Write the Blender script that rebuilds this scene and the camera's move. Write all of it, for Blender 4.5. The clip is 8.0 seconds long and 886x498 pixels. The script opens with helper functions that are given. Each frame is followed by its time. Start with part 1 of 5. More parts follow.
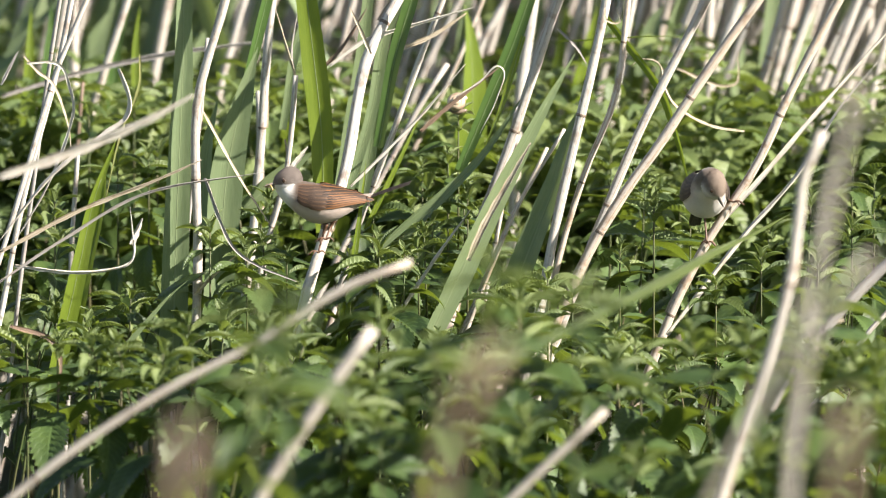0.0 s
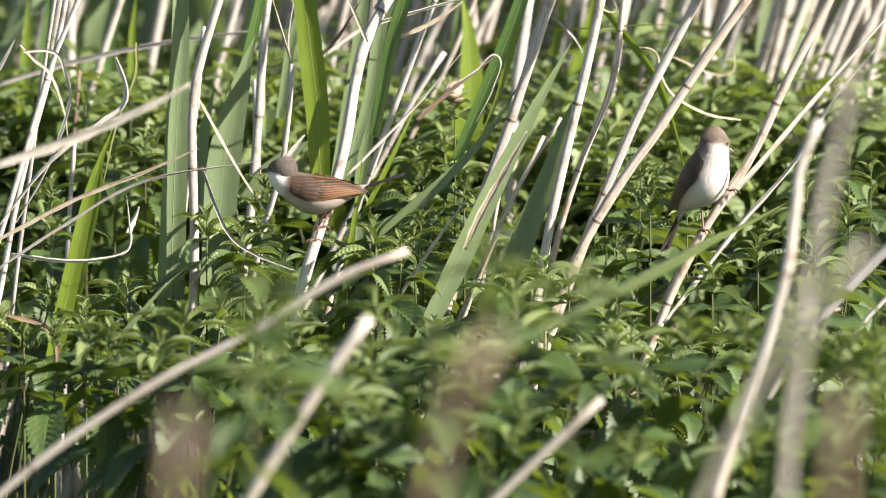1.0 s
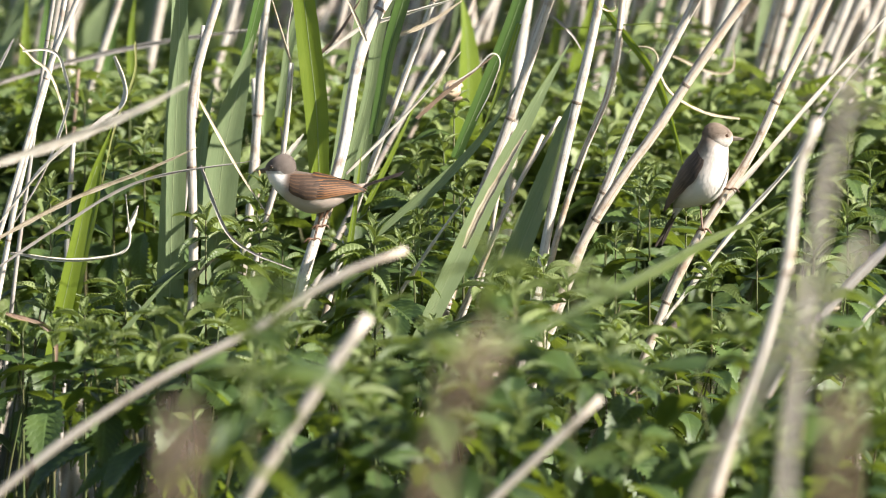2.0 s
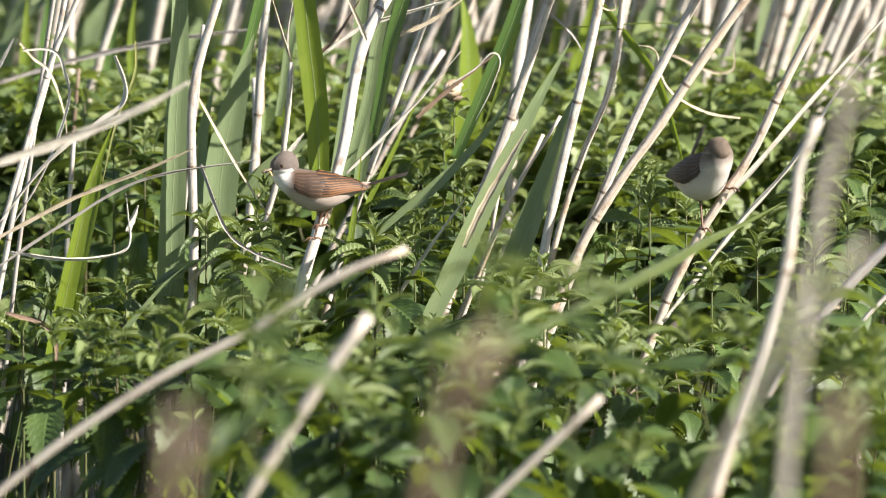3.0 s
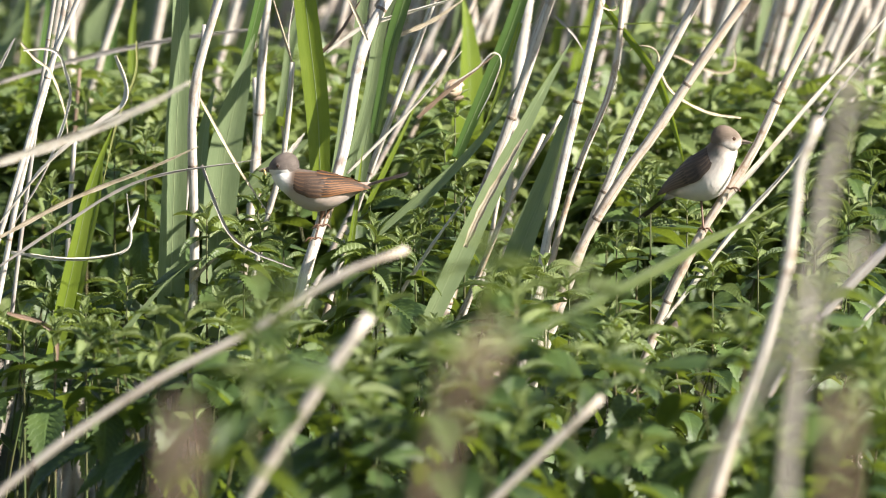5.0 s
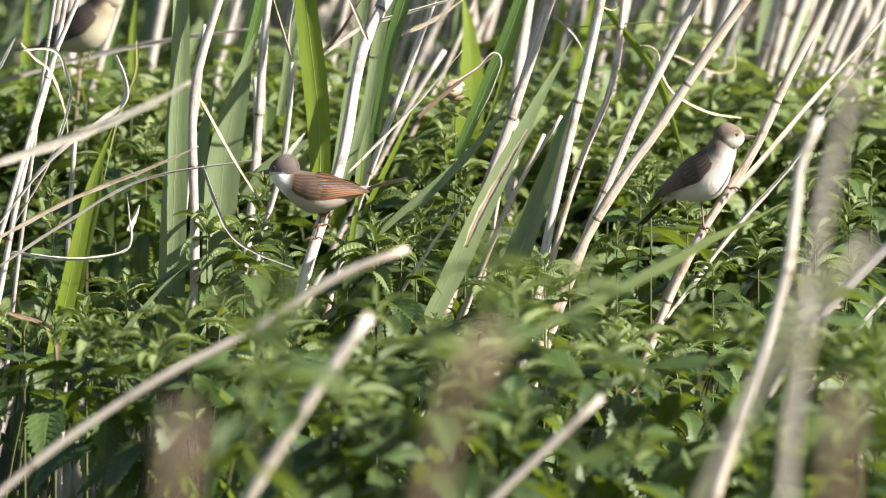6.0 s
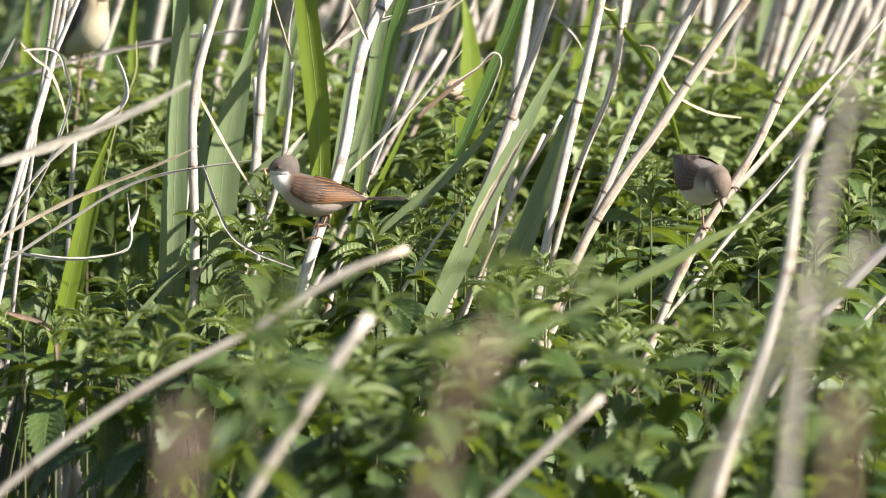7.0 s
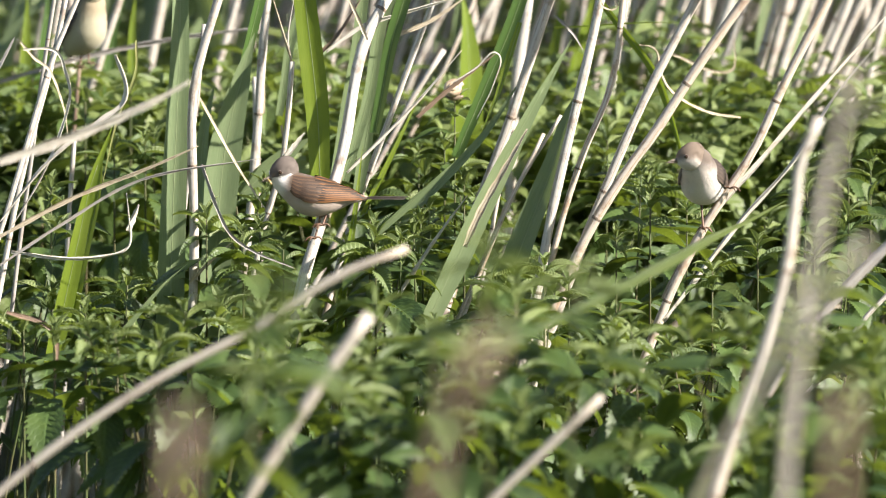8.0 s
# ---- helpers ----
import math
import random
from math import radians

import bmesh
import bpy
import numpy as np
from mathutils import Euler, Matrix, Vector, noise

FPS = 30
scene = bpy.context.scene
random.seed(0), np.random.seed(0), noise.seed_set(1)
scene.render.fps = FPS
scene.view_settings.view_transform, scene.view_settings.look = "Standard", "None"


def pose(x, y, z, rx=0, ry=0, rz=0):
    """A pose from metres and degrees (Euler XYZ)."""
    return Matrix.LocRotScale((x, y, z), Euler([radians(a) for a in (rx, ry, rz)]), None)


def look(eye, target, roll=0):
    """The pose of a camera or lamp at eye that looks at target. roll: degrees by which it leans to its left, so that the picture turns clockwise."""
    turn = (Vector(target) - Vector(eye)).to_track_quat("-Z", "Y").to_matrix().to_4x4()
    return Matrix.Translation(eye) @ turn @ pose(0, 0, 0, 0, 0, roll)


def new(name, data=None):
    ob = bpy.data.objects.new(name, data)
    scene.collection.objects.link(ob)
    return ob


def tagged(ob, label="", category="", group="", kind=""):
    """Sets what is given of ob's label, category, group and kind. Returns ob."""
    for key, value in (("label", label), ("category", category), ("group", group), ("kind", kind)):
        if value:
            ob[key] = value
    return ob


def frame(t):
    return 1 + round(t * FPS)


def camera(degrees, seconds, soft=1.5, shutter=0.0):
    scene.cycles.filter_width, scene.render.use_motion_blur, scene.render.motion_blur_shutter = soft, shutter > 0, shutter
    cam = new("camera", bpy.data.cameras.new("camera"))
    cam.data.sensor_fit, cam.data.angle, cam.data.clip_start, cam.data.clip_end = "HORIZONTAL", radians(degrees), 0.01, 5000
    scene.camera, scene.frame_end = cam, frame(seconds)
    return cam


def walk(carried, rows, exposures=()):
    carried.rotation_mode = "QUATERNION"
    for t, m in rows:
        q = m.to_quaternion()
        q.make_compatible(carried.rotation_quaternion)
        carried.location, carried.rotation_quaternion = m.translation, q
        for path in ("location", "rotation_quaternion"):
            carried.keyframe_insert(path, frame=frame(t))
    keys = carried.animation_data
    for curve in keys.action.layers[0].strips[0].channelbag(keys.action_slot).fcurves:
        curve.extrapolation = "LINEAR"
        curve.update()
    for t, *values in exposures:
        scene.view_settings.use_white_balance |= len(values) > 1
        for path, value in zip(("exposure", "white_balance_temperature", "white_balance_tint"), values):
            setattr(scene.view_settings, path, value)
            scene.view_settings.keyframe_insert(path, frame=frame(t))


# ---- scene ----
# The camera stands on a tripod with a long lens; it settles in the first second.
cam = camera(5.6, 8.0, soft=1.1)
cam.data.dof.use_dof = True
cam.data.dof.focus_distance = 9.5
cam.data.dof.aperture_fstop = 7.5
EYE = (0.0, -9.448, 1.543)


def aim(across, down):
    """The tripod head's pose, turned by small steps of a 280th of a degree."""
    return pose(*EYE, 84.0 + down * 0.003571, 0, across * 0.003571)


walk(cam, [
    (0.0, aim(7.5, 21.5)), (0.1, aim(7.3, 20.5)), (0.2, aim(6.8, 17.5)), (0.3, aim(6.2, 13.0)), (0.4, aim(5.4, 8.5)),
    (0.5, aim(4.6, 5.0)), (0.7, aim(3.2, 2.4)), (1.0, aim(1.4, 1.2)), (1.5, aim(0.0, 0.0)), (2.3, aim(-0.2, -1.0)),
    (3.0, aim(0.2, -1.8)), (3.5, aim(0.4, -1.8)), (4.0, aim(1.2, -1.8)), (4.5, aim(1.4, -1.8)), (5.2, aim(1.8, -2.1)),
    (6.0, aim(2.2, -2.4)), (6.5, aim(2.3, -2.5)), (7.0, aim(2.2, -2.5)), (7.5, aim(1.4, -2.7)), (8.0, aim(1.2, -3.0)),
])

# ---- light: a warm sun from behind and to one side, and a clear sky ----
SUN_UP, SUN_SIDE = 34.0, 67.0          # degrees of height, and round from straight behind the camera
sun_way = Vector((math.sin(radians(SUN_SIDE)) * math.cos(radians(SUN_UP)),
                  -math.cos(radians(SUN_SIDE)) * math.cos(radians(SUN_UP)), math.sin(radians(SUN_UP))))
sun = new("sun", bpy.data.lights.new("sun", "SUN"))
sun.data.energy, sun.data.angle, sun.data.color = 5.0, radians(0.53), (1.0, 0.935, 0.85)
sun.matrix_world = look(sun_way * 30, (0, 0, 0))
world = bpy.data.worlds.new("sky")
scene.world = world
world.use_nodes = True
sky = world.node_tree.nodes.new("ShaderNodeTexSky")
sky.sky_type, sky.sun_disc = "NISHITA", False
sky.sun_elevation, sky.sun_rotation = radians(SUN_UP), radians(180 - SUN_SIDE)
world.node_tree.links.new(sky.outputs[0], world.node_tree.nodes["Background"].inputs[0])
world.node_tree.nodes["Background"].inputs[1].default_value = 0.052
scene.view_settings.exposure = 1.66


# ---- materials ----
class Shade:
    """A node material under construction."""

    def __init__(self, name):
        self.m = bpy.data.materials.new(name)
        self.m.use_nodes = True
        self.t = self.m.node_tree
        self.bsdf = self.t.nodes["Principled BSDF"]
        self.out = self.t.nodes["Material Output"]

    def put(self, kind, **inputs):
        n = self.t.nodes.new("ShaderNode" + kind)
        for k, v in inputs.items():
            self.set(n, k, v)
        return n

    def set(self, n, k, v):
        sock = n.inputs[int(k[1:])] if k[0] == "i" and k[1:].isdigit() else n.inputs[k.replace("_", " ")]
        if isinstance(v, bpy.types.NodeSocket):
            self.t.links.new(v, sock)
        else:
            sock.default_value = v

    def math(self, op, a, b=0.0, c=0.0):
        n = self.put("Math", i0=a, i1=b, i2=c)
        n.operation = op
        return n.outputs[0]

    def span(self, v, a, b, lo=0.0, hi=1.0):
        n = self.put("MapRange", Value=v, From_Min=a, From_Max=b, To_Min=lo, To_Max=hi)
        n.interpolation_type = "SMOOTHSTEP"
        return n.outputs[0]

    def mix(self, f, a, b, how="MIX"):
        n = self.t.nodes.new("ShaderNodeMix")
        n.data_type, n.blend_type = "RGBA", how
        for i, v in ((0, f), (6, a), (7, b)):
            if isinstance(v, bpy.types.NodeSocket):
                self.t.links.new(v, n.inputs[i])
            elif i == 0:
                n.inputs[i].default_value = v
            else:
                n.inputs[i].default_value = (*v, 1)
        return n.outputs[2]

    def coord(self, which="Object"):
        return self.put("TexCoord").outputs[which]

    def stretch(self, v, x, y, z):
        n = self.put("Mapping", Vector=v, Scale=(x, y, z))
        return n.outputs[0]

    def noise(self, v, scale, detail=3.0, rough=0.6):
        return self.put("TexNoise", Vector=v, Scale=scale, Detail=detail, Roughness=rough).outputs[0]

    def axes(self, v):
        return self.put("SeparateXYZ", Vector=v).outputs

    def chance(self):
        return self.put("ObjectInfo").outputs["Random"]

    def island(self):
        return self.put("NewGeometry").outputs["Random Per Island"]

    def bump(self, h, strength, distance):
        self.set(self.bsdf, "Normal", self.put("Bump", Height=h, Strength=strength, Distance=distance).outputs[0])

    def finish(self, colour, rough=0.6, spec=0.4, thin=0.0, thin_tint=None):
        self.set(self.bsdf, "Base_Color", colour)
        self.set(self.bsdf, "Roughness", rough)
        self.set(self.bsdf, "Specular_IOR_Level", spec)
        if thin:
            tr = self.put("BsdfTranslucent", Color=thin_tint if thin_tint is not None else colour)
            mx = self.put("MixShader", i0=thin, i1=self.bsdf.outputs[0], i2=tr.outputs[0])
            self.t.links.new(mx.outputs[0], self.out.inputs[0])
        return self.m


def straw_mat(name, light, dark, stain, grey=0.0, rust=0.30):
    """Dry reed: streaks along the stem, grey weathering, dark specks."""
    s = Shade(name)
    uv = s.coord("UV")
    ob = s.coord("Object")
    streak = s.noise(s.stretch(uv, 1.3, 1.6, 1.0), 3.0, 5.0, 0.7)
    fine = s.noise(s.stretch(uv, 4.5, 2.5, 1.0), 3.0, 4.0, 0.7)
    blot = s.noise(ob, 36.0, 5.0, 0.7)
    c = s.mix(s.span(streak, 0.32, 0.66), light, dark)
    c = s.mix(s.math("MULTIPLY", s.span(fine, 0.50, 0.64), 0.75), c, stain)
    c = s.mix(s.math("MULTIPLY", s.span(blot, 0.50, 0.66), 0.85), c, stain)
    speck = s.noise(s.stretch(uv, 2.0, 20.0, 1.0), 5.0, 3.0)
    c = s.mix(s.math("MULTIPLY", s.span(speck, 0.60, 0.68), 0.8), c, (0.06, 0.045, 0.035))
    if grey:
        c = s.mix(s.math("MULTIPLY", s.span(s.noise(ob, 9.0, 2.0), 0.35, 0.65), grey), c, (0.27, 0.255, 0.25))
    ripe = s.noise(s.stretch(uv, 0.6, 1.6, 1.0), 3.0, 2.0)
    c = s.mix(s.math("MULTIPLY", s.span(ripe, 0.5, 0.66), rust), c, (0.42, 0.24, 0.11))
    hue = s.chance()
    c = s.mix(s.math("MULTIPLY", hue, 0.32), c, stain)
    s.bump(s.math("ADD", streak, s.math("MULTIPLY", fine, 0.6)), 0.5, 0.0006)
    return s.finish(c, 0.5, 0.35, 0.06)


STRAW = {
    "pale": straw_mat("bleached_reed", (0.69, 0.665, 0.62), (0.52, 0.47, 0.40), (0.27, 0.21, 0.17)),
    "tan": straw_mat("tan_reed", (0.67, 0.625, 0.56), (0.54, 0.46, 0.37), (0.32, 0.22, 0.15), 0.0, 0.40),
    "grey": straw_mat("weathered_reed", (0.46, 0.43, 0.39), (0.34, 0.31, 0.28), (0.26, 0.23, 0.21), 0.5),
    "dun": straw_mat("dun_reed", (0.56, 0.51, 0.44), (0.43, 0.38, 0.32), (0.30, 0.26, 0.22)),
    "brown": straw_mat("brown_reed", (0.30, 0.21, 0.15), (0.20, 0.14, 0.10), (0.16, 0.11, 0.08)),
    "straw": straw_mat("dry_leaf", (0.60, 0.54, 0.42), (0.46, 0.38, 0.27), (0.32, 0.25, 0.17)),
    "bright": straw_mat("white_dry_leaf", (0.68, 0.65, 0.59), (0.60, 0.56, 0.48), (0.46, 0.40, 0.32)),
    "green": straw_mat("fading_leaf", (0.20, 0.24, 0.07), (0.14, 0.18, 0.05), (0.25, 0.22, 0.10)),
}


def node_mat():
    s = Shade("reed_node")
    n = s.noise(s.coord("Object"), 3.0, 3.0)
    return s.finish(s.mix(s.span(n, 0.35, 0.65), (0.30, 0.23, 0.17), (0.07, 0.05, 0.04)), 0.6, 0.3)


NODE = node_mat()


def blade_mat(name, a, b, rib, thin):
    """A reed or iris leaf: parallel veins, bloom, a few brown flecks."""
    s = Shade(name)
    uv = s.coord("UV")
    x = s.axes(uv)
    veins = s.noise(s.stretch(uv, 14.0, 1.2, 1.0), 3.0, 3.0)
    soft = s.noise(s.coord("Object"), 14.0, 3.0)
    c = s.mix(s.span(veins, 0.35, 0.65), a, b)
    c = s.mix(s.math("MULTIPLY", s.span(soft, 0.5, 0.8), 0.5), c, rib)
    c = s.mix(s.math("MULTIPLY", s.span(s.math("ABSOLUTE", x[0]), 0.10, 0.02), 0.5), c, rib)
    c = s.mix(s.math("MULTIPLY", s.span(s.noise(s.stretch(uv, 5.0, 14.0, 1.0), 5.0, 3.0), 0.68, 0.78), 0.7), c, (0.22, 0.17, 0.07))
    c = s.mix(s.math("MULTIPLY", s.chance(), 0.3), c, b)
    s.bump(veins, 0.35, 0.0005)
    return s.finish(c, 0.42, 0.45, thin, s.mix(0.5, c, (0.35, 0.45, 0.04)))


GREEN = {
    "grey": blade_mat("bloomy_leaf", (0.115, 0.165, 0.080), (0.190, 0.235, 0.120), (0.28, 0.31, 0.18), 0.25),
    "bright": blade_mat("fresh_leaf", (0.10, 0.155, 0.014), (0.17, 0.225, 0.022), (0.25, 0.29, 0.06), 0.35),
    "olive": blade_mat("olive_leaf", (0.065, 0.095, 0.014), (0.105, 0.140, 0.020), (0.15, 0.18, 0.05), 0.25),
    "deep": blade_mat("deep_leaf", (0.05, 0.10, 0.022), (0.07, 0.13, 0.03), (0.11, 0.17, 0.05), 0.2),
}


def nettle_mat(name, loose=False, young=0.0):
    """Nettle leaf: sunk veins, lighter ribs, leaf to leaf change."""
    s = Shade(name)
    uv = s.coord("UV")
    x = s.axes(uv)
    au = s.math("ABSOLUTE", x[0])
    wave = s.math("FRACT", s.math("SUBTRACT", s.math("MULTIPLY", x[1], 9.0), s.math("MULTIPLY", au, 1.8)))
    vein = s.span(s.math("ABSOLUTE", s.math("SUBTRACT", wave, 0.5)), 0.32, 0.5)
    rib = s.span(au, 0.09, 0.03)
    line = s.math("MAXIMUM", rib, s.math("MULTIPLY", vein, 0.7))
    pick = s.island() if loose else s.chance()
    c = s.mix(s.span(pick, 0.0, 1.0), tuple(v + young * w for v, w in zip((0.012, 0.028, 0.011), (0.046, 0.060, 0.022))),
              tuple(v + young * w for v, w in zip((0.060, 0.100, 0.030), (0.090, 0.088, 0.036))))
    c = s.mix(s.math("MULTIPLY", s.span(s.noise(s.coord("Object"), 1.7, 3.0), 0.4, 0.75), 0.4), c, (0.12, 0.170, 0.03))
    c = s.mix(s.math("MULTIPLY", line, 0.35), c, (0.15, 0.23, 0.07))
    c = s.mix(s.math("MULTIPLY", s.span(s.noise(s.stretch(uv, 2.0, 4.0, 1.0), 4.0, 3.0), 0.68, 0.8), 0.6), c, (0.20, 0.17, 0.05))
    grain = s.noise(s.stretch(uv, 12.0, 20.0, 1.0), 3.0, 2.0)
    s.bump(s.math("SUBTRACT", s.math("MULTIPLY", grain, 0.4), line), 0.4, 0.0007)
    return s.finish(c, 0.46, 0.42, 0.32, s.mix(0.45, c, (0.36, 0.46, 0.025)))


RIB = blade_mat("leaf_rib", (0.20, 0.26, 0.12), (0.24, 0.30, 0.15), (0.28, 0.33, 0.18), 0.2)
LEAF = nettle_mat("nettle_leaf")
FRESH = nettle_mat("young_nettle_leaf", False, 1.35)
LEAVES = nettle_mat("nettle_leaves", True, 1.5)
TIPS = nettle_mat("nettle_tips", True, 1.5)


def plain_mat(name, a, b, scale, rough=0.6, spec=0.3, thin=0.0, bump=0.0):
    s = Shade(name)
    n = s.noise(s.coord("Object"), scale, 4.0)
    if bump:
        s.bump(n, 0.6, bump)
    return s.finish(s.mix(s.span(n, 0.3, 0.7), a, b), rough, spec, thin)


STALK = plain_mat("nettle_stalk", (0.05, 0.08, 0.022), (0.09, 0.07, 0.035), 18.0)


def soil_mat():
    s = Shade("soil_and_litter")
    p = s.coord("Object")
    far = s.noise(p, 0.6, 5.0)
    near = s.noise(p, 45.0, 5.0, 0.7)
    c = s.mix(s.span(near, 0.3, 0.7), (0.035, 0.028, 0.02), (0.10, 0.08, 0.05))
    c = s.mix(s.span(far, 0.35, 0.6), c, (0.05, 0.085, 0.022))
    s.bump(near, 0.8, 0.02)
    return s.finish(c, 0.9, 0.2)


SOIL = soil_mat()


# ---- mesh helpers ----
def mesh_of(name, verts, faces, uvs=None, smooth=True):
    """A mesh from points and faces, with one uv a point."""
    me = bpy.data.meshes.new(name)
    me.from_pydata([tuple(v) for v in verts], [], faces)
    if uvs is not None:
        layer = me.uv_layers.new(name="uv")
        flat = np.asarray(uvs, dtype=np.float32)
        index = np.empty(len(me.loops), dtype=np.int32)
        me.loops.foreach_get("vertex_index", index)
        layer.data.foreach_set("uv", flat[index].ravel())
    if smooth:
        me.polygons.foreach_set("use_smooth", [True] * len(me.polygons))
    me.update()
    return me


def part(name, me, material, parent, label="", at=None):
    """Links a mesh as one object under a thing or a part."""
    if not me.materials:
        me.materials.append(material)
    ob = new(name, me)
    ob.parent = parent
    if at is not None:
        ob.matrix_basis = at
    if label:
        tagged(ob, label)
    return ob


def thing(name, at, label, category, group="", kind=""):
    ob = new(name)
    ob.empty_display_size = 0.02
    ob.location = at
    return tagged(ob, label, category, group, kind)


def smooth_line(points, n):
    """n points along a smooth curve through the given ones, evenly by knot length."""
    p = np.array(points, dtype=float)
    if len(p) == 2:
        return p[0] + np.linspace(0, 1, n)[:, None] * (p[1] - p[0])
    q = np.vstack([2 * p[0] - p[1], p, 2 * p[-1] - p[-2]])
    knots = np.concatenate([[0], np.cumsum(np.linalg.norm(np.diff(p, axis=0), axis=1))])
    res = []
    for d in np.linspace(0, knots[-1], n):
        i = min(int(np.searchsorted(knots, d, side="right")) - 1, len(p) - 2)
        u = (d - knots[i]) / max(1e-9, knots[i + 1] - knots[i])
        a, b, c, e = q[i], q[i + 1], q[i + 2], q[i + 3]
        k = 0.5
        m1, m2 = (c - a) * k, (e - b) * k
        span = np.linalg.norm(c - b)
        m1 = m1 / max(1e-9, np.linalg.norm(m1)) * span
        m2 = m2 / max(1e-9, np.linalg.norm(m2)) * span
        res.append((2 * u**3 - 3 * u**2 + 1) * b + (u**3 - 2 * u**2 + u) * m1 + (-2 * u**3 + 3 * u**2) * c + (u**3 - u**2) * m2)
    return np.array(res)


def axes_along(line):
    """Tangent, side and up at each point of a line, with little twist."""
    t = np.gradient(line, axis=0)
    t /= np.linalg.norm(t, axis=1)[:, None] + 1e-12
    side = np.cross(t[0], (0.0, 1.0, 0.02))
    side /= np.linalg.norm(side) + 1e-12
    sides = []
    for v in t:
        side = side - v * np.dot(side, v)
        side /= np.linalg.norm(side) + 1e-12
        sides.append(side.copy())
    sides = np.array(sides)
    return t, sides, np.cross(t, sides)


def tube(name, line, radii, sides=8, squash=1.0, close=True):
    """A round tube along a line; uv is round and along in metres."""
    line = np.asarray(line, dtype=float)
    t, a, b = axes_along(line)
    run = np.concatenate([[0], np.cumsum(np.linalg.norm(np.diff(line, axis=0), axis=1))])
    verts, uvs, faces = [], [], []
    for i in range(len(line)):
        for k in range(sides):
            w = 2 * math.pi * k / sides
            verts.append(line[i] + radii[i] * (math.cos(w) * a[i] + squash * math.sin(w) * b[i]))
            uvs.append((abs(2 * k / sides - 1), run[i]))
    for i in range(len(line) - 1):
        for k in range(sides):
            j = (k + 1) % sides
            faces.append((i * sides + k, i * sides + j, (i + 1) * sides + j, (i + 1) * sides + k))
    if close:
        faces.append(tuple(range(sides))[::-1])
        faces.append(tuple((len(line) - 1) * sides + k for k in range(sides)))
    return mesh_of(name, verts, faces, uvs)


def ribbon(line, widths, fold=0.15, turn=0.0, twist=0.0, wave=0.0, seed=0):
    """Points, faces and uvs of a leaf strip, five points across, keeled by fold."""
    line = np.asarray(line, dtype=float)
    t, a, b = axes_along(line)
    run = np.concatenate([[0], np.cumsum(np.linalg.norm(np.diff(line, axis=0), axis=1))])
    verts, uvs, faces = [], [], []
    n = len(line)
    for i in range(n):
        w = radians(turn + twist * i / (n - 1))
        s, u = a[i] * math.cos(w) + b[i] * math.sin(w), b[i] * math.cos(w) - a[i] * math.sin(w)
        for k in (-1.0, -0.5, 0.0, 0.5, 1.0):
            ripple = wave * math.sin(run[i] * 60 + seed + k * 2) * abs(k)
            verts.append(line[i] + widths[i] / 2 * (k * s + (abs(k) * fold + ripple) * u))
            uvs.append((k, run[i] * 8))
    for i in range(n - 1):
        for k in range(4):
            j = i * 5 + k
            faces.append((j, j + 1, j + 6, j + 5))
    return verts, faces, uvs


# ---- ground ----
def ground():
    """One sheet to the horizon, finer and slightly uneven near the plants."""
    rings = [0.0, 0.6, 1.2, 2, 3, 4.5, 6, 8, 11, 15, 22, 35, 60, 120, 300, 900, 3000]
    seg = 48
    verts, faces = [(0, 0, 0)], []
    for r in rings[1:]:
        for k in range(seg):
            w = 2 * math.pi * k / seg
            x, y = r * math.cos(w), r * math.sin(w)
            z = 0.03 * noise.noise(Vector((x * 0.9, y * 0.9, 0))) if r < 40 else 0.6 * noise.noise(Vector((x * 0.01, y * 0.01, 3)))
            verts.append((x, y, z - 0.02))
    for k in range(seg):
        faces.append((0, 1 + k, 1 + (k + 1) % seg))
    for i in range(len(rings) - 2):
        for k in range(seg):
            j, q = 1 + i * seg, (k + 1) % seg
            faces.append((j + k, j + seg + k, j + seg + q, j + q))
    ob = new("ground", mesh_of("ground", verts, faces))
    ob.data.materials.append(SOIL)
    tagged(ob, "dark damp soil with old plant litter and grass", "ground", kind="structure")


ground()


# ---- reeds ----
def ring_mesh():
    """A swollen joint, of radius and length one."""
    line = [(0, 0, z) for z in np.linspace(-0.5, 0.5, 7)]
    return tube("node", line, [1.0, 1.10, 1.22, 1.16, 1.24, 1.10, 1.0], 10)


RING = ring_mesh()
dice = random.Random(7)


